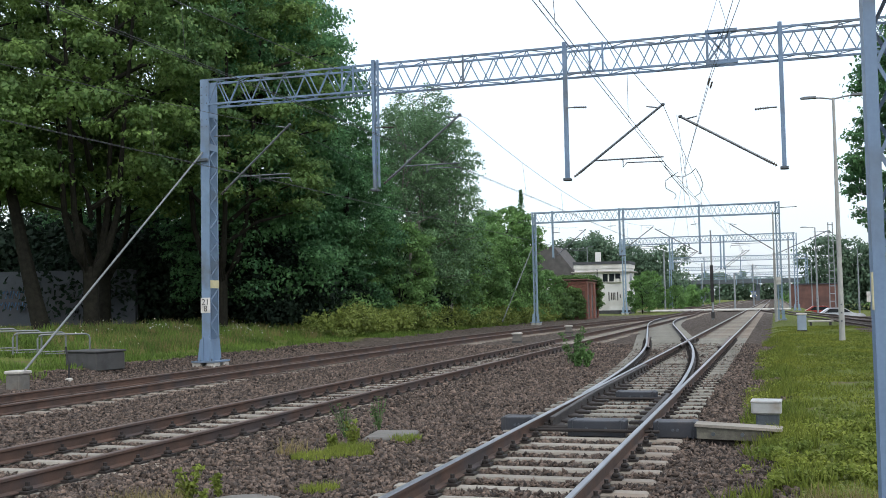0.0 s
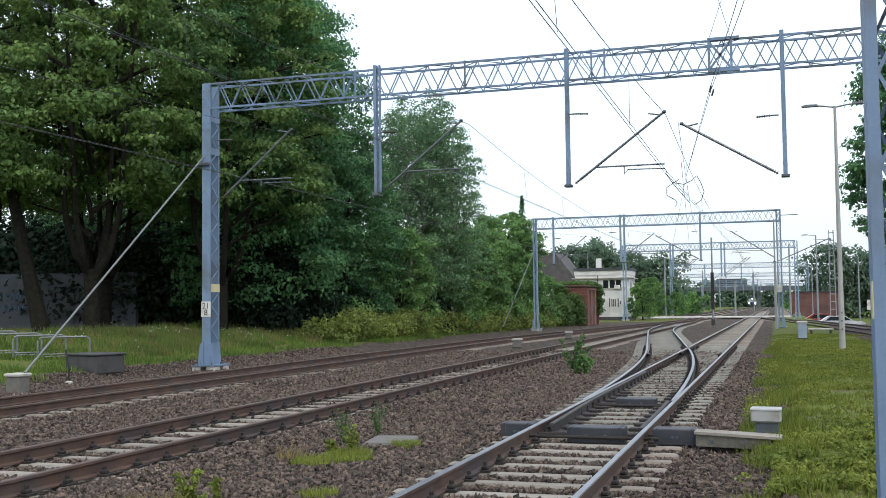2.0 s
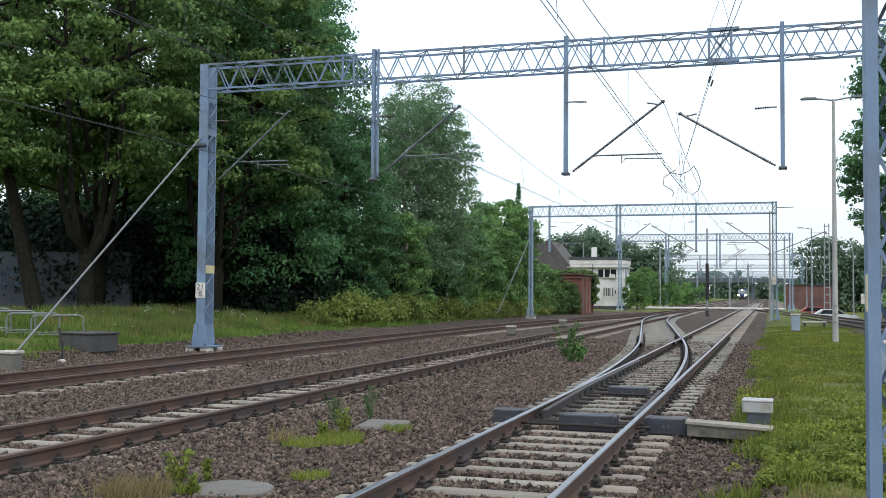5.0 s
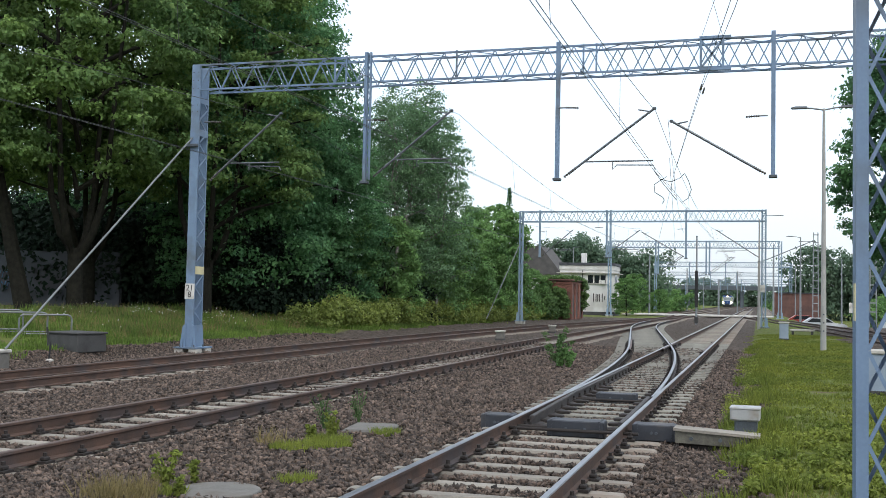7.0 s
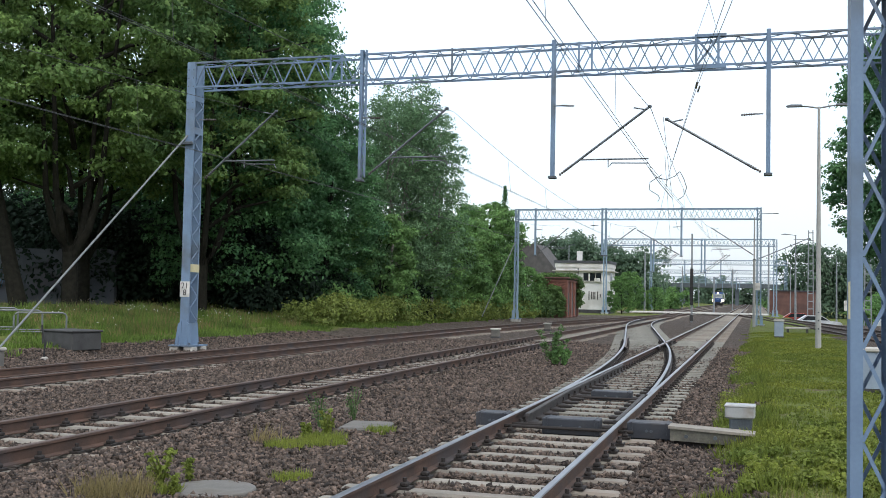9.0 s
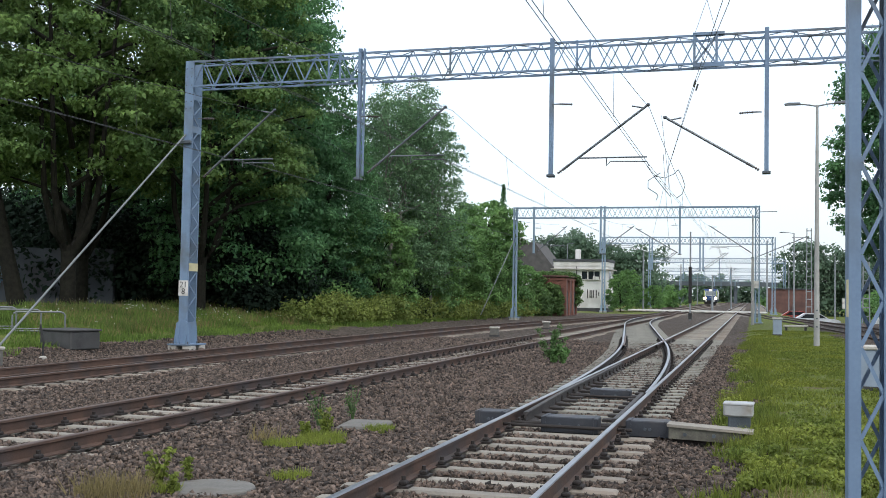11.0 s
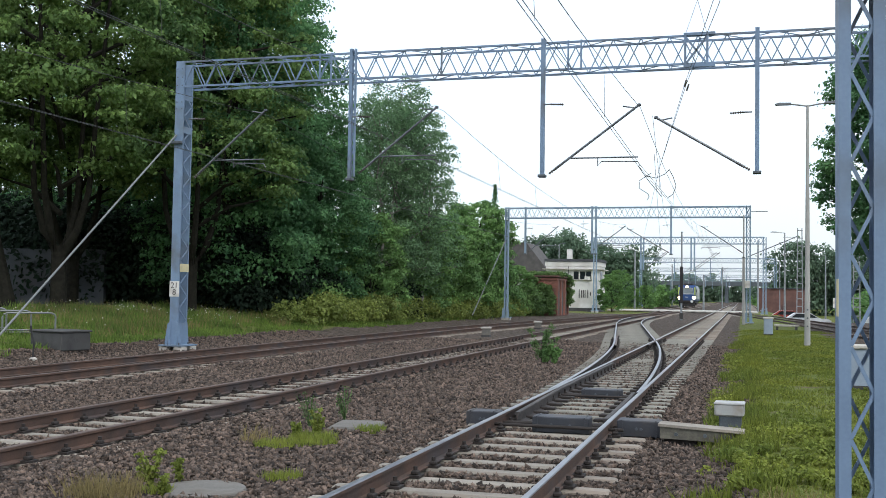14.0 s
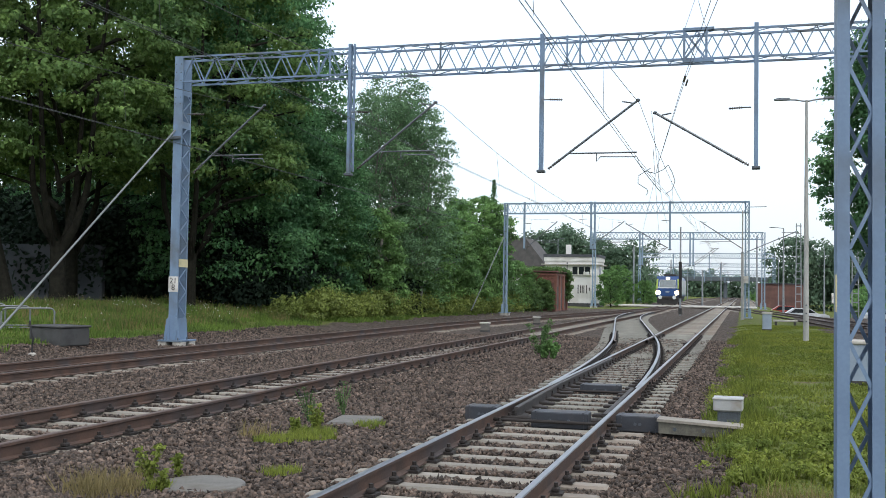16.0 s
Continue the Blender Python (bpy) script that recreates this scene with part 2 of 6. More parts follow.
def ground_material():
    """Crushed stone between the tracks, worn turf beside them; the border wanders."""
    m = bpy.data.materials.new("ground_ballast_and_turf")
    m.use_nodes = True
    n, l = m.node_tree.nodes, m.node_tree.links
    b = n["Principled BSDF"]
    b.inputs["Roughness"].default_value = 0.95
    b.inputs["Specular IOR Level"].default_value = 0.2
    tc = n.new("ShaderNodeTexCoord")

    def tex(kind, scale, detail=4.0):
        t = n.new(kind)
        t.inputs["Scale"].default_value = scale
        if kind == "ShaderNodeTexNoise":
            t.inputs["Detail"].default_value = detail
        l.new(tc.outputs["Object"], t.inputs["Vector"])
        return t

    def mixc(f, a, c):
        x = n.new("ShaderNodeMix")
        x.data_type = "RGBA"
        for sock, v in (("Factor", f), ("A", a), ("B", c)):
            if isinstance(v, tuple):
                x.inputs[sock].default_value = (*v, 1)
            else:
                l.new(v, x.inputs[sock])
        return x.outputs["Result"]

    def rng(v, lo, hi):
        r = n.new("ShaderNodeMapRange")
        r.inputs["From Min"].default_value, r.inputs["From Max"].default_value = lo, hi
        l.new(v, r.inputs["Value"])
        return r.outputs[0]

    vor = tex("ShaderNodeTexVoronoi", 17)
    sep = n.new("ShaderNodeSeparateColor")
    l.new(vor.outputs["Color"], sep.inputs[0])
    big = tex("ShaderNodeTexNoise", 0.45)
    # darkened so the gaps between the loose stones look shaded
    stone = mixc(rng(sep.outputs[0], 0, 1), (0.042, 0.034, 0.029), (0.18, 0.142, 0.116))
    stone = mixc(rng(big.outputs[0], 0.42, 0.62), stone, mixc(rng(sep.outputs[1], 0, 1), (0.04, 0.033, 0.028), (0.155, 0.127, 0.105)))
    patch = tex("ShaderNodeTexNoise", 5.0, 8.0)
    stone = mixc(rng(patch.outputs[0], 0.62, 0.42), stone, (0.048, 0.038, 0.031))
    g1, g2 = tex("ShaderNodeTexNoise", 1.3), tex("ShaderNodeTexNoise", 22, 6)
    turf = mixc(rng(g2.outputs[0], 0.35, 0.65), (0.07, 0.095, 0.02), (0.14, 0.165, 0.036))
    turf = mixc(rng(g1.outputs[0], 0.55, 0.72), turf, (0.115, 0.095, 0.05))
    att = n.new("ShaderNodeAttribute")
    att.attribute_name = "turf"
    wob = n.new("ShaderNodeMath")
    wob.operation = "MULTIPLY_ADD"
    l.new(tex("ShaderNodeTexNoise", 2.2).outputs[0], wob.inputs[0])
    wob.inputs[1].default_value = 0.7
    l.new(att.outputs["Fac"], wob.inputs[2])
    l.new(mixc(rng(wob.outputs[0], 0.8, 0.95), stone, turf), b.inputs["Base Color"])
    bp = n.new("ShaderNodeBump")
    bp.inputs["Strength"].default_value, bp.inputs["Distance"].default_value = 1.0, 0.05
    bp.invert = True
    l.new(vor.outputs["Distance"], bp.inputs["Height"])
    l.new(bp.outputs[0], b.inputs["Normal"])
    return m


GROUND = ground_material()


# ---- mesh helpers ----
class G:
    """Collects vertices and faces for one mesh."""

    def __init__(self):
        self.v, self.f = [], []

    def add(self, vs, fs):
        k = len(self.v)
        self.v += [tuple(p) for p in vs]
        self.f += [tuple(i + k for i in q) for q in fs]
        return self

    def box(self, c, s, rz=0.0, taper=1.0):
        x, y, z = s[0] / 2, s[1] / 2, s[2] / 2
        co, si = math.cos(rz), math.sin(rz)
        vs = []
        for dz in (-z, z):
            k = taper if dz > 0 else 1.0
            for dx, dy in ((-x, -y), (x, -y), (x, y), (-x, y)):
                vs.append((c[0] + (dx * co - dy * si) * k, c[1] + (dx * si + dy * co) * k, c[2] + dz))
        return self.add(vs, [(3, 2, 1, 0), (4, 5, 6, 7), (0, 1, 5, 4), (1, 2, 6, 5), (2, 3, 7, 6), (3, 0, 4, 7)])

    def bevel_box(self, c, s, r=0.02, rz=0.0):
        """A box with chamfered edges all round."""
        x, y, z = s[0] / 2, s[1] / 2, s[2] / 2
        co, si = math.cos(rz), math.sin(rz)
        rings = []
        for dz, k in ((-z, r), (-z + r, 0), (z - r, 0), (z, r)):
            ring = []
            for px, py in ((-x + r + k, -y + k), (x - r - k, -y + k), (x - k, -y + r + k), (x - k, y - r - k), (x - r - k, y - k), (-x + r + k, y - k), (-x + k, y - r - k), (-x + k, -y + r + k)):
                ring.append((c[0] + px * co - py * si, c[1] + px * si + py * co, c[2] + dz))
            rings.append(ring)
        vs = [p for q in rings for p in q]
        fs = [tuple(range(7, -1, -1)), tuple(range(24, 32))]
        for a in range(3):
            for i in range(8):
                j = (i + 1) % 8
                fs.append((a * 8 + i, a * 8 + j, a * 8 + 8 + j, a * 8 + 8 + i))
        return self.add(vs, fs)

    def bar(self, a, b, w, h=None):
        """A straight bar of rectangular section between two points."""
        a, b = Vector(a), Vector(b)
        d = (b - a).normalized()
        up = Vector((0, 0, 1)) if abs(d.z) < 0.95 else Vector((0, 1, 0))
        s = d.cross(up).normalized()
        u = s.cross(d)
        s, u = s * w / 2, u * (h or w) / 2
        vs = [p + q for p in (a, b) for q in (-s - u, s - u, s + u, -s + u)]
        return self.add(vs, [(3, 2, 1, 0), (4, 5, 6, 7), (0, 1, 5, 4), (1, 2, 6, 5), (2, 3, 7, 6), (3, 0, 4, 7)])

    def tube(self, pts, r, n=8, r1=None):
        """A round tube along points, tapering from r to r1."""
        pts = [Vector(p) for p in pts]
        r1 = r if r1 is None else r1
        vs, fs = [], []
        for i, p in enumerate(pts):
            d = (pts[min(i + 1, len(pts) - 1)] - pts[max(i - 1, 0)]).normalized()
            up = Vector((0, 0, 1)) if abs(d.z) < 0.9 else Vector((1, 0, 0))
            s = d.cross(up).normalized()
            u = s.cross(d)
            rr = r + (r1 - r) * i / max(len(pts) - 1, 1)
            vs += [p + (s * math.cos(2 * math.pi * k / n) + u * math.sin(2 * math.pi * k / n)) * rr for k in range(n)]
        for i in range(len(pts) - 1):
            for k in range(n):
                j = (k + 1) % n
                fs.append((i * n + k, i * n + j, i * n + n + j, i * n + n + k))
        fs += [tuple(range(n - 1, -1, -1)), tuple(range(len(vs) - n, len(vs)))]
        return self.add(vs, fs)

    def sweep(self, profile, path):
        """A profile (sideways, up) carried along a level path."""
        pts = [Vector(p) for p in path]
        n, vs, fs = len(profile), [], []
        for i, p in enumerate(pts):
            d = pts[min(i + 1, len(pts) - 1)] - pts[max(i - 1, 0)]
            d.z = 0
            d.normalize()
            s = Vector((d.y, -d.x, 0))
            vs += [p + s * a + Vector((0, 0, b)) for a, b in profile]
        for i in range(len(pts) - 1):
            for k in range(n):
                j = (k + 1) % n
                fs.append((i * n + k, i * n + j, i * n + n + j, i * n + n + k))
        fs += [tuple(range(n - 1, -1, -1)), tuple(range(len(vs) - n, len(vs)))]
        return self.add(vs, fs)

    def prism(self, outline, axis_from, axis_to, plane="xz"):
        """An outline in the x-z plane (or y-z) pulled along the third axis."""
        n = len(outline)
        vs = []
        for a in (axis_from, axis_to):
            for p, q in outline:
                vs.append((p, a, q) if plane == "xz" else ((a, p, q) if plane == "yz" else (p, q, a)))
        fs = [tuple(range(n)), tuple(range(2 * n - 1, n - 1, -1))]
        fs += [(i, i + n, (i + 1) % n + n, (i + 1) % n) for i in range(n)]
        return self.add(vs, fs)

    def mesh(self, name, smooth=False):
        me = bpy.data.meshes.new(name)
        me.from_pydata(self.v, [], self.f)
        bm = bmesh.new()
        bm.from_mesh(me)
        bmesh.ops.recalc_face_normals(bm, faces=bm.faces)
        bm.to_mesh(me)
        bm.free()
        if smooth:
            me.polygons.foreach_set("use_smooth", [True] * len(me.polygons))
        return me


def part(name, g, material, parent, label="", smooth=False):
    """One mesh object under a thing or under a part."""
    me = g.mesh(name, smooth) if isinstance(g, G) else g
    if not me.materials:
        me.materials.append(material)
    ob = new(name, me)
    ob.parent = parent
    return tagged(ob, label=label) if label else ob


def thing(name, label, category, at=(0, 0, 0), rz=0.0, group="", kind=""):
    """An empty at a thing's base."""
    ob = new(name)
    ob.empty_display_size = 0.2
    ob.matrix_basis = pose(*at, 0, 0, rz)
    return tagged(ob, label, category, group, kind)


def solo(name, g, material, label, category, at=(0, 0, 0), rz=0.0, group="", kind="", smooth=False):
    """A thing that is one mesh."""
    ob = part(name, g, material, None, "", smooth)
    ob.matrix_basis = pose(*at, 0, 0, rz)
    return tagged(ob, label, category, group, kind)


def sm(a, b, x):
    t = min(max((x - a) / (b - a), 0.0), 1.0)
    return t * t * (3 - 2 * t)


# ---- the ground ----
def ground_z(x, y):
    bank = 0.85 * sm(-17.2, -28.0, x) + 0.16 * sm(-16.9, -18.2, x)
    bank *= 1.0 - 0.75 * sm(55, 95, y)
    turf = 0.13 * sm(-0.55, 0.25, x) * (1 - sm(120, 160, y))
    z = -0.235 + bank + turf - 1.05 * sm(3.6, 5.2, x) * sm(86, 96, y)
    z += 0.03 * noise.noise((x * 0.35, y * 0.35, 0)) + 0.012 * noise.noise((x * 1.7, y * 1.7, 5))
    for c in (-13.4, -7.9, -2.43):
        d = abs(x - c)
        z += 0.022 * (1 - sm(0.55, 0.72, d)) + 0.056 * (1.0 if c == -7.9 else 0.35) * sm(0.84, 1.05, d) * (1 - sm(1.45, 2.0, d))
    return z


def turf_at(x, y):
    """1 where turf grows, 0 on crushed stone."""
    left = sm(-17.0, -19.6, x + 0.5 * noise.noise((x * 0.5, y * 0.4, 9)))
    right = sm(-0.62, 0.1, x) * (0.35 + 0.65 * sm(9.3, 10.8, y + 0.5 * x)) * (1 - sm(3.4, 3.9, x) * (1 - sm(10.0, 11, x)))
    far = sm(104, 120, y) * sm(-9.5, -12, x)
    return max(left, right, far)


def build_ground():
    xs = [-900, -400, -200, -120, -80] + [-60 + 2.0 * i for i in range(16)] + [-28 + 0.35 * i for i in range(105)] + [9 + i for i in range(12)] + [25, 35, 50, 80, 150, 300, 600, 1000]
    ys = [-300, -100, -40, -15, -5, 0] + [2 + 0.4 * i for i in range(110)] + [46 + 1.2 * i for i in range(60)] + [120, 130, 145, 165, 190, 220, 260, 300, 350, 400, 500, 700, 1000, 1600, 3000]
    vs = [(x, y, ground_z(x, y)) for y in ys for x in xs]
    w = len(xs)
    fs = [(j * w + i, j * w + i + 1, (j + 1) * w + i + 1, (j + 1) * w + i) for j in range(len(ys) - 1) for i in range(w - 1)]
    me = bpy.data.meshes.new("ground")
    me.from_pydata(vs, [], fs)
    me.materials.append(GROUND)
    me.polygons.foreach_set("use_smooth", [True] * len(me.polygons))
    at = me.attributes.new("turf", "FLOAT", "POINT")
    at.data.foreach_set("value", [turf_at(v[0], v[1]) for v in vs])
    tagged(new("ground", me), "brown crushed-stone railway ground with turf banks", "ground", kind="structure")


build_ground()

# ---- tracks ----
HEAD = [(-0.034, -0.011), (-0.034, -0.007), (-0.027, 0.0), (0.027, 0.0), (0.034, -0.007), (0.034, -0.011)]
WEB = [(-0.036, -0.010), (-0.036, -0.034), (-0.009, -0.048), (-0.009, -0.142), (-0.07, -0.158), (-0.07, -0.172), (0.07, -0.172), (0.07, -0.158), (0.009, -0.142), (0.009, -0.048), (0.036, -0.034), (0.036, -0.010)]


def offset_path(path, d):
    out = []
    for i, (x, y) in enumerate(path):
        a, b = path[max(i - 1, 0)], path[min(i + 1, len(path) - 1)]
        dx, dy = b[0] - a[0], b[1] - a[1]
        k = math.hypot(dx, dy)
        out.append((x + d * dy / k, y - d * dx / k))
    return out


def curve_path(points, step=1.5):
    """A smooth line through (x, y) points, sampled along y."""
    ys = [p[1] for p in points]
    out, y = [], ys[0]
    while y <= ys[-1] + 1e-6:
        i = max(k for k in range(len(ys)) if ys[k] <= y + 1e-9)
        i = min(i, len(points) - 2)
        p0, p1, p2, p3 = points[max(i - 1, 0)], points[i], points[i + 1], points[min(i + 2, len(points) - 1)]
        h = p2[1] - p1[1]
        t = (y - p1[1]) / h
        m1 = (p2[0] - p0[0]) / max(p2[1] - p0[1], 1e-6) * h
        m2 = (p3[0] - p1[0]) / max(p3[1] - p1[1], 1e-6) * h
        x = (2 * t**3 - 3 * t * t + 1) * p1[0] + (t**3 - 2 * t * t + t) * m1 + (-2 * t**3 + 3 * t * t) * p2[0] + (t**3 - t * t) * m2
        out.append((x, y))
        y += step
    return out


def x_on(path, y):
    for (xa, ya), (xb, yb) in zip(path, path[1:]):
        if ya <= y <= yb:
            return xa + (xb - xa) * (y - ya) / (yb - ya)
    return path[-1][0]


def rail(parent, path, top=RAIL_TOP, side=RAIL_SIDE, z=0.0, name="rail"):
    line = [(x, y, z) for x, y in path]
    web = part(name, G().sweep(WEB, line), side, parent)
    part("rail_head", G().sweep(HEAD, line), top, web)
    return web


def sleeper_mesh(length, width=0.21, height=0.17):
    return G().bevel_box((0, 0, -height / 2), (length, width, height), 0.025).mesh("sleeper")


def clip_mesh():
    """A rail fastening: base plate, two bolts with nuts and spring clamps."""
    g = G().box((0, 0, 0.012), (0.34, 0.16, 0.024))
    for s in (-1, 1):
        g.bevel_box((s * 0.105, 0, 0.045), (0.07, 0.10, 0.045), 0.012)
        g.tube([(s * 0.105, 0, 0.06), (s * 0.105, 0, 0.105)], 0.022, 6)
    return g.mesh("rail_fastening")


SLEEPER, CLIP_MESH = sleeper_mesh(2.5), clip_mesh()
SLEEPER.materials.append(CONCRETE)
CLIP_MESH.materials.append(CLIP)


def track(label, path, y0, y1, top, side, spacing=0.62, sink=0.0, near=(6, 42), clips=True, gap=(0, 0)):
    t = thing("railway_track", label, "railway track", kind="structure")
    for d in (-0.752, 0.752):
        rail(t, offset_path(path, d), top, side)
    y, k = y0, 0
    rest = G()
    while y < y1:
        x = x_on(path, y)
        if gap[0] < y < gap[1]:
            y += spacing
            continue
        if near[0] - 3 < y < near[0] + 110 and k < 190:
            s = part("sleeper", SLEEPER, CONCRETE, t)
            s.location = (x, y, -0.178 - sink + random.uniform(-0.008, 0.004))
            s.rotation_euler = (0, 0, random.uniform(-0.012, 0.012))
            k += 1
        else:
            rest.bevel_box((x, y, -0.265 - sink), (2.5, 0.26, 0.17), 0.025)
        if clips and near[0] < y < near[1]:
            for d in (-0.752, 0.752):
                c = part("rail_fastening", CLIP_MESH, CLIP, t)
                c.location = (x + d, y, -0.176)
                c.rotation_euler = (0, 0, random.uniform(-0.05, 0.05))
        y += spacing
    if rest.v:
        tagged(part("far_sleepers", rest, CONCRETE, t), kind="stuff")
    return t


A_X, B_X, C_X = -2.43, -7.9, -13.4
A_PATH = [(A_X, -30 + 5 * i) for i in range(106)]
B_PATH = [(B_X, -30 + 5 * i) for i in range(20)] + [(B_X - 1.3 * sm(92, 140, 70 + 5 * i), 70 + 5 * i) for i in range(92)]
C_PATH = curve_path([(C_X, -30), (C_X, 0), (C_X, 20), (C_X, 36), (-13.15, 50), (-11.75, 71), (-9.4, 98), (-8.0, 122), (-7.6, 150)], 2.0)
D_PATH = curve_path([(7.9, -5), (7.4, 20), (6.6, 40), (5.25, 59), (4.05, 73), (3.05, 84), (1.1, 105), (-1.2, 130), (-2.43, 160)], 2.0)
E_PATH = curve_path([(13.0, -5), (11.0, 25), (9.0, 45), (7.0, 62), (5.2, 78), (3.4, 93), (1.9, 107)], 2.0)


def cross_x(y):
    """The centre line of the crossover from the near track to the middle one."""
    total = A_X - B_X
    a, b, slope, r = 14.0, 88.0, 0.113, 226.0
    if y < a:
        return A_X
    if y < a + slope * r:
        return A_X - (y - a) ** 2 / (2 * r)
    q = slope * slope * r / 2
    y2 = a + slope * r + (total - 2 * q) / slope
    if y < y2:
        return A_X - q - slope * (y - a - slope * r)
    if y < y2 + slope * r:
        return B_X + (y2 + slope * r - y) ** 2 / (2 * r)
    return B_X


X_PATH = [(cross_x(13 + 1.0 * i), 13 + 1.0 * i) for i in range(78)]

track_a = track("straight track with polished rails on pale concrete sleepers", A_PATH, 3.0, 240, RAIL_TOP, RAIL_SIDE, 0.62, gap=(14.2, 46))
track_b = track("rusty brown track on concrete sleepers sunk in ballast", B_PATH, 3.0, 380, RAIL_TOP_RUST, RAIL_SIDE, 0.62, 0.0)
track_c = track("rusty brown outer track on sunken concrete sleepers", C_PATH, 3.0, 150, RAIL_TOP_RUST, RAIL_SIDE, 0.62, 0.0, clips=False)
track_d = track("rusty siding track curving beside the turf", D_PATH, 20, 150, RAIL_TOP_RUST, RAIL_SIDE, 0.65, 0.02, (30, 30), False)
track_f = track("straight station track beyond the crossing", [(1.6, 135 + 15 * i) for i in range(20)], 140, 400, RAIL_TOP, RAIL_SIDE, 1.0, 0.02, (-500, -500), False)
track_g = track("rusty station track beyond the crossing", [(-12.7, 135 + 15 * i) for i in range(20)], 140, 400, RAIL_TOP_RUST, RAIL_SIDE, 1.0, 0.02, (-500, -500), False)
track_e = track("rusty outer siding track", E_PATH, 30, 104, RAIL_TOP_RUST, RAIL_SIDE, 0.65, 0.03, (30, 30), False)


# ---- the crossover ----
def build_crossover():
    t = thing("railway_turnout", "curved turnout with dark blades leaving the straight track", "railway turnout", kind="structure")
    left, right = offset_path(X_PATH, -0.752), offset_path(X_PATH, 0.752)
    rail(t, [p for p in left if p[1] > 17.5], RAIL_TOP, RAIL_DARK)
    rail(t, [p for p in right if p[1] > 17.5], RAIL_TOP, RAIL_DARK)
    # switch blades lie against the stock rails
    blade_r = [(x - 0.075, y) for x, y in right if 14.0 < y < 18.6]
    rail(t, blade_r, RAIL_DARK, RAIL_DARK, -0.004, "switch_blade")
    blade_l = [(A_X - 0.752 + 0.075 + 0.022 * (18.6 - y), y) for y in [14.3 + 0.8 * i for i in range(6)]] + [(A_X - 0.66, 22), (A_X - 0.66, 26)]
    rail(t, blade_l, RAIL_DARK, RAIL_DARK, -0.004, "switch_blade")
    # dark slide chairs under the blades and the rods that move them
    for i in range(12):
        y = 14.4 + 0.62 * i
        for fx in (A_X - 0.752 + 0.2, A_X + 0.752 - 0.2):
            part("slide_chair", G().bevel_box((fx, y, -0.15), (0.34, 0.17, 0.05), 0.012), CLIP, t)
    for y, z in ((13.62, -0.1), (14.1, -0.13), (18.35, -0.13)):
        part("drive_rod", G().tube([(A_X - 0.95, y, z), (A_X + 0.95, y, z)], 0.022, 8), CLIP, t)
    # check rails and wing rails at the crossing
    for d, path, a, b in ((-0.69, A_PATH, 36, 42), (0.69, A_PATH, 35, 44), (-0.69, X_PATH, 35, 44)):
        fine = [(x_on(path, a + 0.5 * i), a + 0.5 * i) for i in range(int((b - a) * 2) + 1)]
        line = offset_path(fine, d)
        e = 0.09 if d > 0 else -0.09
        line = [(line[0][0] - e, line[0][1])] + line[1:-1] + [(line[-1][0] - e, line[-1][1])]
        rail(t, line, RAIL_TOP_RUST, RAIL_DARK, 0.004, "check_rail")
    # long bearers under both routes, then sleepers of the diverging route
    y = 14.4
    k = 0
    while y < 84:
        x = cross_x(y)
        if y < 46:
            w = 2.5 + (A_X - x)
            c = (A_X + x) / 2
        else:
            w, c = 2.5, x
        g = G().bevel_box((0, 0, -0.085), (w, 0.20 if y < 40 else 0.27, 0.17), 0.02)
        s = part("long_bearer", g, PANEL, t)
        s.location = (c, y, -0.168 + random.uniform(-0.003, 0.003))
        if y < 44:
            for fx in (x - 0.752, x + 0.752, A_X - 0.752, A_X + 0.752)[(2 if y < 18 else 0):]:
                f = part("rail_fastening", CLIP_MESH, CLIP, t)
                f.location = (fx, y, -0.17)
        y += 0.62 if y < 40 else 0.5
        k += 1
    return t


build_crossover()


def trough(name, label, x0, x1, y, z0, z1, depth, rz=0.0):
    g = G().bevel_box(((x0 + x1) / 2, 0, (z0 + z1) / 2), (x1 - x0, depth, z1 - z0), 0.012)
    ob = solo(name, g, TROUGH, label, "cover plate", (0, y, 0), rz, "drive rod covers")
    for x in (x0 + 0.06, x1 - 0.06):
        part("end_flange", G().box((x, 0, (z0 + z1) / 2), (0.02, depth + 0.02, z1 - z0 + 0.014)), TROUGH, ob)
    for x in (x0 + 0.25, x1 - 0.25):
        part("lifting_lug", G().tube([(x, -depth / 2 - 0.012, (z0 + z1) / 2), (x, -depth / 2, (z0 + z1) / 2)], 0.02, 8), STEEL_DARK, ob)
    return ob


trough("drive_rod_cover", "slate-grey steel cover box between the running rails", -2.68, -1.93, 13.85, -0.19, 0.02, 0.34)
trough("drive_rod_cover", "slate-grey steel cover box outside the rails", -3.70, -3.25, 14.3, -0.21, 0.0, 0.34)
trough("drive_rod_cover", "slate-grey steel cover box beside the point machine", -1.58, -1.02, 13.95, -0.2, 0.01, 0.34)
trough("drive_rod_cover", "slate-grey steel cover box further along the turnout", -2.74, -2.04, 18.6, -0.19, -0.02, 0.34)


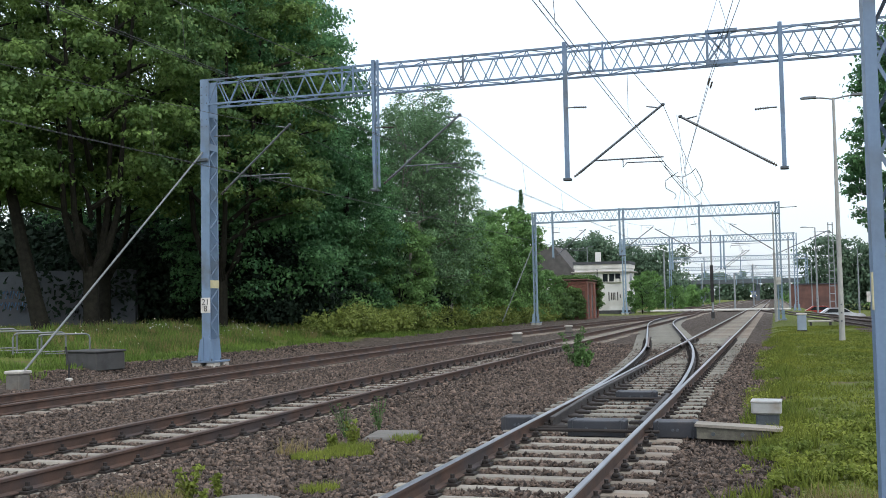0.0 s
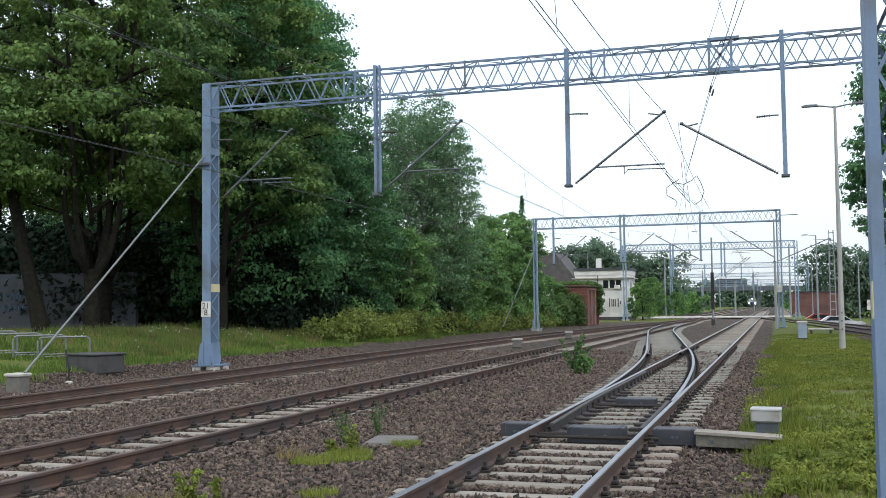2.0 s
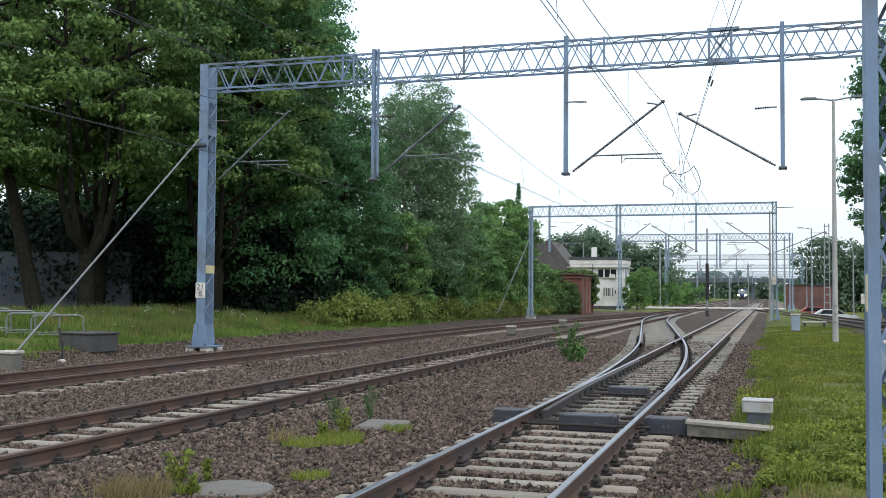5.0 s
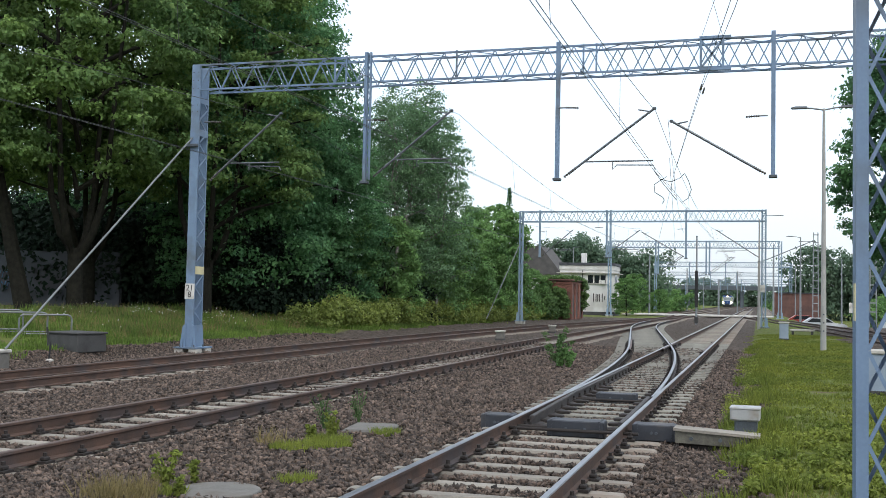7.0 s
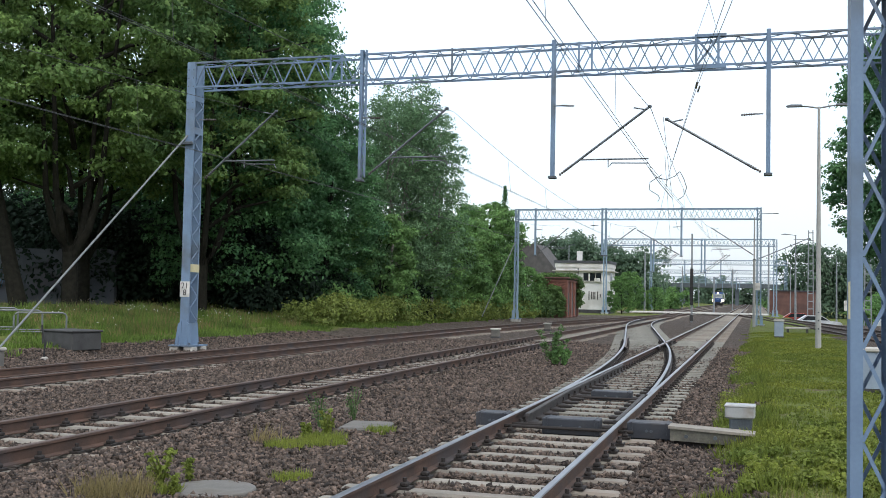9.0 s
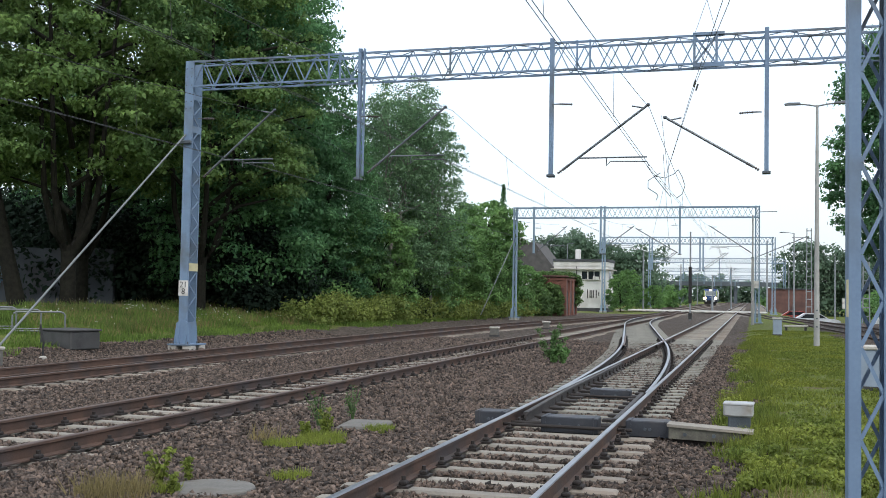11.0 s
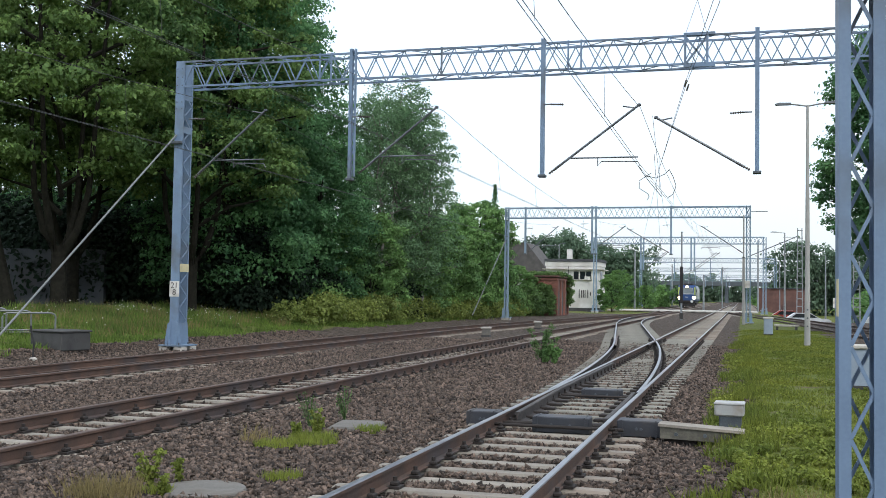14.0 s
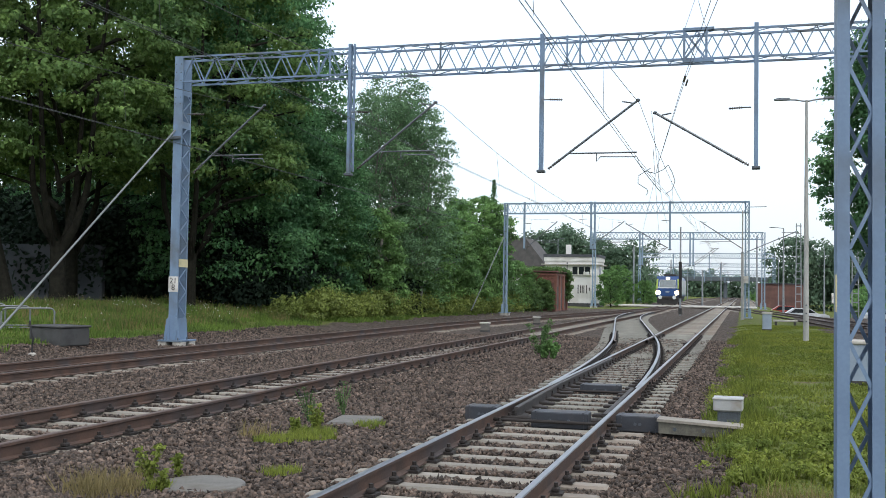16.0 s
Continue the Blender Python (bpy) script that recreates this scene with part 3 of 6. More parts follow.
def point_machine():
    t = thing("point_machine", "point machine with white lid on a concrete beam", "point machine", (-0.5, 13.55, -0.2), -2)
    part("beam", G().prism([(-0.50, 0.05), (0.40, 0.03), (0.40, 0.165), (-0.50, 0.205)], -0.14, 0.14), BEIGE_PLATE, t, "beige concrete beam with a sloping top")
    # dark block stands for the black shadow below the beam, no real frame
    part("underframe", G().box((-0.06, 0.03, 0.0), (0.8, 0.2, 0.1)), CLIP, t)
    part("top_slab", G().prism([(-0.52, 0.2), (0.52, 0.158), (0.52, 0.19), (-0.52, 0.233)], -0.17, 0.17), CONCRETE, t)
    for x in (-0.3, 0.05, 0.3):
        part("bolt", G().tube([(x, -0.155, 0.11), (x, -0.135, 0.11)], 0.025, 8), STEEL_DARK, t)
    part("stem", G().bevel_box((0.32, 0.62, 0.15), (0.28, 0.26, 0.34), 0.02), STEEL_DARK, t)
    lid = part("lid", G().bevel_box((0.31, 0.62, 0.375), (0.37, 0.34, 0.16), 0.02), LID_PAINT, t, "worn white enamelled steel lid")
    part("lid_rim", G().bevel_box((0.31, 0.62, 0.455), (0.385, 0.355, 0.03), 0.01), LID_PAINT, lid)
    return t


point_machine()


# ---- overhead line structures ----
def lattice(g, a, b, off, pitch, r, ends=True):
    """A zigzag of bars between two parallel lines: a at start and b at end, second line displaced by off."""
    a, b, off = Vector(a), Vector(b), Vector(off)
    n = max(2, round((b - a).length / pitch))
    for i in range(n):
        p, q = a.lerp(b, i / n), a.lerp(b, (i + 1) / n)
        m = (p + q) / 2 + off
        g.bar(p, m, r, r)
        g.bar(m, q, r, r)


def lattice_mast(parent, x, y, z0, z1, wide=0.5, deep=0.36, wide_top=None, pitch=0.62, name="mast", leg=0.13, bar=0.05):
    """Two steel channels tied by lacing, on a base plate and a concrete footing."""
    wt = wide_top or wide
    m = part(name, G().bar((x - wide / 2 + leg / 2, y, z0 + 0.1), (x - wt / 2 + leg / 2, y, z1), leg, deep), PAINT[0], parent)
    part("leg", G().bar((x + wide / 2 - leg / 2, y, z0 + 0.1), (x + wt / 2 - leg / 2, y, z1), leg, deep), PAINT[0], m)
    g = G()
    for s in (-1, 1):
        yy = y + s * (deep / 2 - 0.02)
        a, b = Vector((x - wide / 2 + leg, yy, z0 + 0.35)), Vector((x - wt / 2 + leg, yy, z1 - 0.2))
        n = round((z1 - z0) / pitch)
        for i in range(n):
            p, q = a.lerp(b, i / n), a.lerp(b, (i + 1) / n)
            o = Vector((wide - 2 * leg + (wt - wide) * (i + 0.5) / n, 0, 0))
            mid = (p + q) / 2 + o
            if s < 0:
                g.bar(p, mid, bar, 0.02)
                g.bar(mid, q, bar, 0.02)
            else:
                g.bar(p + o, (p + q) / 2, bar, 0.02)
                g.bar((p + q) / 2, q + o, bar, 0.02)
    tagged(part("lacing", g, PAINT[0], m), kind="stuff")
    part("base_plate", G().box((x, y, z0 + 0.08), (wide + 0.45, deep + 0.5, 0.04)), PAINT[0], m)
    for s in (-1, 1):
        part("gusset", G().prism([(-0.11, 0), (0.11, 0), (0.07, 0.62), (-0.07, 0.62)], -0.012, 0.012), PAINT[0], m).location = (x + s * (wide / 2 + 0.012), y - deep / 2 - 0.014, z0 + 0.1)
        part("footing", G().bevel_box((x + s * wide * 0.55, y, z0 - 0.1), (0.32, deep + 0.4, 0.36), 0.03), CONC_PALE, m)
    return m


def channel_mast(parent, x0, x1, y0, y1, z0, z1, pitch=0.72):
    """Two broad channels, one behind the other, laced along both flanks."""
    f, k = 0.055, 0.014
    xm, w = (x0 + x1) / 2, x1 - x0
    web = lambda ya, s: [(x0, ya), (x1, ya), (x1, ya + s * f), (x1 - k, ya + s * f), (x1 - k, ya + s * k), (x0 + k, ya + s * k), (x0 + k, ya + s * f), (x0, ya + s * f)]
    m = part("mast", G().prism(web(y0, 1), z0 + 0.1, z1, "xy"), PAINT[0], parent)
    part("leg", G().prism(web(y1, -1), z0 + 0.1, z1, "xy"), PAINT[0], m)
    for x, flip in ((x1 - 0.006, 0), (x0 + 0.006, 1)):
        z, n = z0 + 0.45, 0
        while z < z1 - 1.2:
            a, b = (y0 + 0.045, y1 - 0.045) if (n + flip) % 2 == 0 else (y1 - 0.045, y0 + 0.045)
            part("lace_bar", G().bar((x, a, z), (x, b, z + pitch / 2), 0.012, 0.045), PAINT[0], m)
            z += pitch / 2
            n += 1
    for z, h in ((6.42, 0.2), (z0 + 0.28, 0.3), (7.4, 0.16)):
        for x in (x0, x1):
            part("tie_plate", G().box((x, (y0 + y1) / 2, z), (0.014, y1 - y0 - 0.004, h)), PAINT[0], m)
    part("base_plate", G().box((xm, (y0 + y1) / 2, z0 + 0.08), (w + 0.5, y1 - y0 + 0.4, 0.04)), PAINT[0], m)
    for s in (-1, 1):
        part("gusset", G().prism([(-0.06, 0), (0.14, 0), (0.05, 0.62), (-0.06, 0.7)] if s > 0 else [(-0.14, 0), (0.06, 0), (0.06, 0.7), (-0.05, 0.62)], -0.012, 0.012), PAINT[0], m).location = (xm + s * w / 2, y0 - 0.016, z0 + 0.1)
        part("gusset", G().prism([(y0 - 0.08, z0 + 0.1), (y1 + 0.08, z0 + 0.1), (y1 - 0.02, z0 + 0.75), (y0 + 0.02, z0 + 0.75)], -0.006, 0.006, "yz"), PAINT[0], m).location = (xm + s * (w / 2 + 0.016), 0, 0)
    for dx in (-0.24, 0.24):
        for yy in (y0, y1):
            part("footing", G().bevel_box((xm + dx, yy, z0 - 0.11), (0.3, 0.34, 0.34), 0.03), CONC_PALE, m)
            part("anchor_bolt", G().tube([(xm + dx, yy - 0.09, z0 + 0.05), (xm + dx, yy - 0.09, z0 + 0.17)], 0.018, 6), STEEL_DARK, m)
    for z in (7.05, 7.25, 7.75, 8.0, 8.25):
        for dx in (-0.08, 0.08):
            part("bolt", G().tube([(xm + dx, y0 - 0.018, z), (xm + dx, y0, z)], 0.016, 6), STEEL_DARK, m)
    return m


def truss(parent, x0, x1, y, z0, z1, deep, pitch, chord=0.075, bar=0.035):
    """A box girder of four chords and zigzag lacing on all faces."""
    for yy in (y - deep / 2, y + deep / 2):
        for z in (z0, z1):
            part("chord", G().bar((x0, yy, z), (x1, yy, z), chord, chord), PAINT[0], parent)
    g = G()
    for yy in (y - deep / 2, y + deep / 2):
        n = round((x1 - x0) / pitch)
        for i in range(2 * n):
            j = i + (1 if yy > y else 0)
            p = (x0 + (x1 - x0) * i / (2 * n), yy, z1 if j % 2 else z0)
            q = (x0 + (x1 - x0) * (i + 1) / (2 * n), yy, z0 if j % 2 else z1)
            if y < 100:
                part("lace_bar", G().bar(p, q, bar), PAINT[0], parent)
            else:
                g.bar(p, q, bar)
    if g.v:
        tagged(part("side_lacing", g, PAINT[0], parent), kind="stuff")
    g = G()
    for z in (z0, z1):
        lattice(g, (x0, y - deep / 2, z), (x1, y - deep / 2, z), (0, deep, 0), pitch * 2, bar * 0.8)
    tagged(part("cross_lacing", g, PAINT[0], parent), kind="stuff")


def insulator(parent, a, b, r=0.06, n=6):
    """A ribbed insulator turned in one piece."""
    a, b = Vector(a), Vector(b)
    d = (b - a).normalized()
    s = d.cross(Vector((0, 1, 0)) if abs(d.y) < 0.9 else Vector((1, 0, 0))).normalized()
    u = s.cross(d)
    prof = [(0.0, 0.4)]
    for i in range(n):
        prof += [((i + 0.2) / n, 0.45), ((i + 0.35) / n, 1.0), ((i + 0.55) / n, 1.0), ((i + 0.75) / n, 0.45)]
    prof.append((1.0, 0.4))
    k = 8
    vs = [a.lerp(b, f) + (s * math.cos(2 * math.pi * q / k) + u * math.sin(2 * math.pi * q / k)) * r * m for f, m in prof for q in range(k)]
    fs = [(i * k + q, i * k + (q + 1) % k, (i + 1) * k + (q + 1) % k, (i + 1) * k + q) for i in range(len(prof) - 1) for q in range(k)]
    return part("insulator", G().add(vs, fs), INSUL, parent, "brown ribbed insulator")


def cantilever(parent, x, y, z, d, reach, rise, steady=True, r=0.032, low=0.5):
    """A slanted tube from the foot of a post up to the carrying wire, with a level tube and steady arm below."""
    foot, tip = Vector((x + d * 0.12, y, z + 0.05)), Vector((x + d * reach, y, z + rise))
    arm = part("cantilever_arm", G().tube([foot.lerp(tip, 0.06), tip], r, 8), TUBE, parent)
    insulator(arm, foot, foot.lerp(tip, 0.14), 0.042)
    part("end_clamp", G().bevel_box(tuple(tip), (0.1, 0.08, 0.08), 0.02), STEEL_DARK, arm)
    part("tie_stub", G().tube([tip + Vector((-d * 0.1, 0, -0.08)), tip + Vector((-d * 0.42, 0, -0.02))], 0.02, 6), TUBE, arm)
    if steady:
        j = foot.lerp(tip, low * 0.52)
        e = Vector((x + d * (reach - 0.02), y, j.z))
        part("level_tube", G().tube([j, e], 0.022, 6), TUBE, arm)
        k = j.lerp(e, 0.42)
        part("steady_arm", G().tube([k, k + Vector((0, 0, -0.22)), k + Vector((d * 0.1, 0, -0.1)), e + Vector((0, 0, -0.12)), e + Vector((d * 0.06, 0, -0.24))], 0.016, 6), TUBE, arm)
    return arm


def drop_post(parent, x, y, z0, z1, w=0.17, lat=False):
    p = part("drop_post", G().bar((x, y, z0), (x, y, z1), w * (0.8 if lat else 1), 0.14), PAINT[0], parent)
    part("post_foot", G().bevel_box((x, y, z0 - 0.02), (w + 0.1, 0.24, 0.07), 0.01), STEEL_DARK, p)
    if lat:
        part("leg", G().bar((x + 0.13, y, z0 + 0.05), (x + 0.13, y, z1), 0.035, 0.1), PAINT[0], p)
        g = G()
        lattice(g, (x + 0.05, y, z0 + 0.1), (x + 0.05, y, z1), (0.07, 0, 0), 0.36, 0.025)
        tagged(part("lacing", g, PAINT[0], p), kind="stuff")
    return p


def side_insulator(parent, x, y, z, d):
    part("bracket", G().tube([(x, y, z), (x + d * 0.2, y, z)], 0.02, 6), TUBE, parent)
    insulator(parent, (x + d * 0.2, y, z), (x + d * 0.55, y, z - 0.02), 0.036)


def gantry_one():
    t = thing("overhead_line_gantry", "blue-grey lattice steel gantry spanning the tracks", "gantry", group="overhead line gantries")
    y = 28.0
    m = channel_mast(t, -16.44, -16.16, y - 0.27, y + 0.27, -0.12, 8.49)
    part("number_plate", G().box((-16.30, y - 0.284, 1.64), (0.32, 0.012, 0.46)), WHITE_PAINT, m, "white plate with black numerals")
    part("yellow_plate", G().box((-16.146, y, 2.27), (0.012, 0.5, 0.24)), YELLOW, m)
    for txt, dz in (("21", 0.03), ("8", -0.17)):
        cu = bpy.data.curves.new("numeral", "FONT")
        cu.body, cu.size, cu.extrude, cu.align_x = txt, 0.25, 0.002, "CENTER"
        cu.materials.append(BLACK)
        o = new("numeral", cu)
        o.parent = m
        o.matrix_basis = pose(-16.30, y - 0.293, 1.63 + dz, 90, 0, 0)
    truss(t, -16.16, 3.6, y, 7.71, 8.45, 0.6, 0.72, 0.052, 0.026)
    lattice_mast(t, 3.45, y, -0.15, 8.6, 0.5, 0.36, leg=0.13)
    for x, lat in ((-10.77, True), (-5.225, False), (0.325, False)):
        drop_post(t, x, y - 0.34, 4.85, 8.56, 0.105, lat)
    cantilever(t, -15.85, y - 0.3, 4.9, 1, 2.4, 2.0)
    cantilever(t, -10.6, y - 0.4, 4.93, 1, 2.4, 1.86)
    cantilever(t, -5.15, y - 0.4, 4.83, 1, 2.5, 1.83, low=0.44)
    cantilever(t, 0.27, y - 0.4, 4.84, -1, 2.48, 1.47, False)
    for x, z, d in ((-5.2, 6.76, 1), (0.2, 6.38, -1), (-15.9, 6.7, 1), (-10.7, 6.6, 1)):
        side_insulator(t, x, y - 0.4, z, d)
    # reinforced bay with bolted plates
    g = G()
    for x in (-1.48, -0.92):
        g.bar((x, y - 0.34, 7.63), (x, y - 0.34, 8.52), 0.06, 0.06)
    g.bar((-1.46, y - 0.34, 8.4), (-0.94, y - 0.34, 7.71), 0.05, 0.05)
    g.bar((-1.46, y - 0.34, 7.71), (-0.94, y - 0.34, 8.4), 0.05, 0.05)
    g.bar((-1.52, y - 0.34, 7.65), (-0.72, y - 0.34, 7.65), 0.075, 0.075)
    g.bar((-1.52, y - 0.34, 8.48), (-0.72, y - 0.34, 8.48), 0.075, 0.075)
    part("splice_frame", g, STEEL_BLUE, t)
    for x in (-11.75, -11.4, -8.1, -4.55, -4.2):
        part("splice_post", G().bar((x, y - 0.33, 7.68), (x, y - 0.33, 8.49), 0.045, 0.045), STEEL_BLUE, t)
    # guy rod down to its concrete anchor
    part("guy_clamp", G().bevel_box((-16.36, y - 0.33, 6.02), (0.42, 0.1, 0.1), 0.02), STEEL_DARK, m)
    part("guy_rod", G().tube([(-16.36, y - 0.3, 6.25), (-16.45, 19.98, 0.23)], 0.027, 8), GALV, t, "slanted galvanised guy rod")
    return t


gantry_one()
# from here on the gantries carry haze in their colour
PAINT[0] = STEEL_HAZED


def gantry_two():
    t = thing("overhead_line_gantry", "haze-paled blue-grey lattice gantry before the level crossing", "gantry", group="overhead line gantries")
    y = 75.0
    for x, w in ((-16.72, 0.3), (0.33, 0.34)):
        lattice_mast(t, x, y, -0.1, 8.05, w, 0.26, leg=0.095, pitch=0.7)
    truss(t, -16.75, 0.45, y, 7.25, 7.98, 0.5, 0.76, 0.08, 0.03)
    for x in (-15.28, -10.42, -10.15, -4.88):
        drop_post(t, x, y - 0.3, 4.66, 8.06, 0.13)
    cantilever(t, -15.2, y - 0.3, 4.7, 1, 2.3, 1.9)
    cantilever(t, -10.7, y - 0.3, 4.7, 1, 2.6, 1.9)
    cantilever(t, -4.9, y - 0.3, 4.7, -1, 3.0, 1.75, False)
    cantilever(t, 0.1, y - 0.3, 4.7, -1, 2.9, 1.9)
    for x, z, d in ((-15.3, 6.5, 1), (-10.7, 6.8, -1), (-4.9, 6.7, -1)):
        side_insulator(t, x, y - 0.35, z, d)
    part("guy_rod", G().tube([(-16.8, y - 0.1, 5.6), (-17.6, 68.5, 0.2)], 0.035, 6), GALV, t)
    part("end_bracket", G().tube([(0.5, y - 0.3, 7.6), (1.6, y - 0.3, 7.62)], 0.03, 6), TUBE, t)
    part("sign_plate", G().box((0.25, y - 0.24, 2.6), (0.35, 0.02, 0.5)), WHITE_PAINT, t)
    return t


gantry_two()


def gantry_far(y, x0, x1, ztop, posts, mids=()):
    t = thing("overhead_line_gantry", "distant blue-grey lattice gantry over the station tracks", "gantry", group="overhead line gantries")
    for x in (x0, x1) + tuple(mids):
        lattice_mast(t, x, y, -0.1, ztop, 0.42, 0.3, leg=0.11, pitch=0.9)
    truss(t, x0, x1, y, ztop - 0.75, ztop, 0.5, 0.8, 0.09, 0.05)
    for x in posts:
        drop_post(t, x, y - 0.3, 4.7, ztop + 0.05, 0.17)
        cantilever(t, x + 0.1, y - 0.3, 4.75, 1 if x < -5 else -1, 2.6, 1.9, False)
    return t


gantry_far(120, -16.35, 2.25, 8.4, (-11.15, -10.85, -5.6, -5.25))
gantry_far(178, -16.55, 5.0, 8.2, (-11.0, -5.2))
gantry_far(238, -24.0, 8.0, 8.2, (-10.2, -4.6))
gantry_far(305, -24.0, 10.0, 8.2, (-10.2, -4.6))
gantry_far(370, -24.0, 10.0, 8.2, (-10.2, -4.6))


def near_mast():
    """The lattice mast beside the camera, two channels with crossing laces."""
    t = thing("lattice_mast", "blue-grey lattice steel mast close by on the turf", "mast", (0.788, 7.89, -0.12))
    h, w, dp = 9.2, 0.31, 0.28
    for s in (-1, 1):
        x = s * (w / 2 - 0.055)
        o, q, k = w / 2, w / 2 - 0.082, 0.012
        prof = [(o, -dp / 2), (o, dp / 2), (q, dp / 2), (q, dp / 2 - k), (o - k, dp / 2 - k), (o - k, -dp / 2 + k), (q, -dp / 2 + k), (q, -dp / 2)]
        part("leg", G().prism([(s * a, c) for a, c in prof], 0, h, "xy"), STEEL_BLUE, t)
    for yy, ph in ((-dp / 2 + 0.022, 0.0), (dp / 2 - 0.022, 0.3)):
        z = 0.14 + ph
        k = 0
        while z < h - 0.5:
            a, b = ((-w / 2 + 0.082, yy, z), (w / 2 - 0.082, yy, z + 0.31))
            if k % 2:
                a, b = ((w / 2 - 0.082, yy, z), (-w / 2 + 0.082, yy, z + 0.31))
            part("lace_bar", G().bar(a, b, 0.014, 0.026), STEEL_BLUE, t)
            z += 0.32
            k += 1
    part("yellow_mark", G().box((-w / 2 - 0.004, -0.08, 1.75), (0.006, 0.12, 0.26)), YELLOW, t)
    part("base_plate", G().box((0, 0, 0.02), (0.7, 0.6, 0.04)), STEEL_BLUE, t)
    return t


near_mast()


# ---- wires ----
def sag(a, b, drop, n=14):
    a, b = Vector(a), Vector(b)
    return [a.lerp(b, i / n) - Vector((0, 0, drop * 4 * (i / n) * (1 - i / n))) for i in range(n + 1)]


def overhead_line(x, stagger, supports, z_top, z_contact, label, double=False, x_top=None):
    t = thing("overhead_line", label, "overhead wire", group="overhead wires")
    for i in range(len(supports) - 1):
        y0, y1 = supports[i], supports[i + 1]
        s0, s1 = (stagger if i % 2 else -stagger), (stagger if (i + 1) % 2 else -stagger)
        xt = x if x_top is None else x_top
        top = sag((xt, y0, z_top), (xt, y1, z_top), 0.9)
        part("carrying_wire", G().tube(top, 0.007, 5), WIRE, t)
        for o in ((-0.035, 0.035) if double else (0,)):
            part("contact_wire", G().tube([(x + s0 + o, y0, z_contact), (x + s1 + o, y1, z_contact)], 0.006, 5), WIRE, t)
        for k in range(2, 13, 2):
            p = top[k]
            part("dropper", G().tube([p, (x + s0 + (s1 - s0) * k / 14, p.y, z_contact)], 0.004, 4), WIRE, t)
    return t


overhead_line(-2.525, -0.18, (-24, 28, 75, 120, 178, 238, 305, 370), 6.65, 5.15, "thin dark contact and carrying wires over the near track", True, -2.65)
overhead_line(-8.1, 0.15, (-24, 28, 75, 120, 178, 238, 305, 370), 6.75, 5.2, "thin dark contact and carrying wires over the middle track", True)
overhead_line(-13.5, 0.15, (-24, 28, 75), 6.8, 5.1, "thin dark contact and carrying wires over the outer track", True)


def anchored_wires():
    t = thing("anchored_wires", "slack contact wires led aside to the mast", "overhead wire")
    for o in (0.0, 0.1):
        part("contact_wire", G().tube([(0.45 + o, 8.2, 6.05), (-0.47 + o, 15.94, 6.0), (-1.17 + 0.3 * o, 21.8, 6.0), (-2.6, 33.8, 5.7), (-5.6, 62.0, 5.25)], 0.0055, 5), WIRE, t)
        part("strain_insulator", G().tube([(-1.13 + o * 0.3, 21.5 + 4 * o, 6.0), (-1.19 + o * 0.3, 22.0 + 4 * o, 5.99)], 0.02, 8), INSUL, t)
    part("stay_wire", G().tube([(-1.47, 27.66, 8.5), (0.71, 8.05, 7.0)], 0.005, 5), WIRE, t)
    part("stay_wire", G().tube([(-0.93, 27.66, 8.5), (-1.15, 12.0, 7.3), (-1.4, -6.0, 6.2)], 0.005, 5), WIRE, t)
    part("carrying_wire", G().tube(sag((-2.3, 27.6, 6.36), (-5.0, 74.7, 6.45), 0.8), 0.006, 5), WIRE, t)
    part("contact_wire", G().tube(sag((-2.25, 27.6, 5.35), (-5.6, 74.7, 5.3), 0.05), 0.006, 5), WIRE, t)
    # looped jumper cables
    loops = (
        [(-2.56, 5.20), (-2.91, 4.98), (-2.91, 4.76), (-2.66, 4.60), (-2.63, 4.52), (-2.70, 4.40)],
        [(-2.75, 5.12), (-2.43, 5.05), (-2.19, 5.16), (-2.06, 5.29), (-1.95, 5.08), (-1.87, 4.83), (-1.95, 4.59), (-2.18, 4.43)],
        [(-2.95, 5.42), (-2.67, 5.01), (-2.14, 4.35)],
    )
    for lp in loops:
        dense = []
        for i in range(len(lp) - 1):
            for k in range(4):
                dense.append((lp[i][0] + (lp[i + 1][0] - lp[i][0]) * k / 4, 30.5 + 0.02 * i, lp[i][1] + (lp[i + 1][1] - lp[i][1]) * k / 4))
        part("jumper_cable", G().tube(dense, 0.010, 5), WIRE, t)
    return t


anchored_wires()


# ---- poles beside the line ----
def street_lamp(x, y, h, arms, r0=0.11, r1=0.045, label="tall pale concrete lamp post with two arms", mat_=LAMP_CONC):
    t = thing("street_lamp", label, "street lamp", (x, y, ground_z(x, y)), group="lamp posts")
    part("pole", G().tube([(0, 0, -0.3), (0, 0, h * 0.5), (0, 0, h)], r0, 12, r1), mat_, t)
    for a in arms:
        arm = part("arm", G().tube([(0, 0, h - 0.05), (a * 0.5, 0, h + 0.02), (a, 0, h + 0.06)], 0.03, 6), GALV, t)
        d = 1 if a > 0 else -1
        part("lamp_head", G().prism([(a - d * 0.22, h + 0.02), (a - d * 0.2, h + 0.09), (a + d * 0.2, h + 0.1), (a + d * 0.36, h + 0.06), (a + d * 0.32, h + 0.02)], -0.11, 0.11), TUBE, arm, "flat grey lamp head")
    for z in (0.75, 1.05, 1.35):
        part("step_bolt", G().box((0.0, -r0 - 0.005, z), (0.05, 0.03, 0.05)), STEEL_DARK, t)
    return t


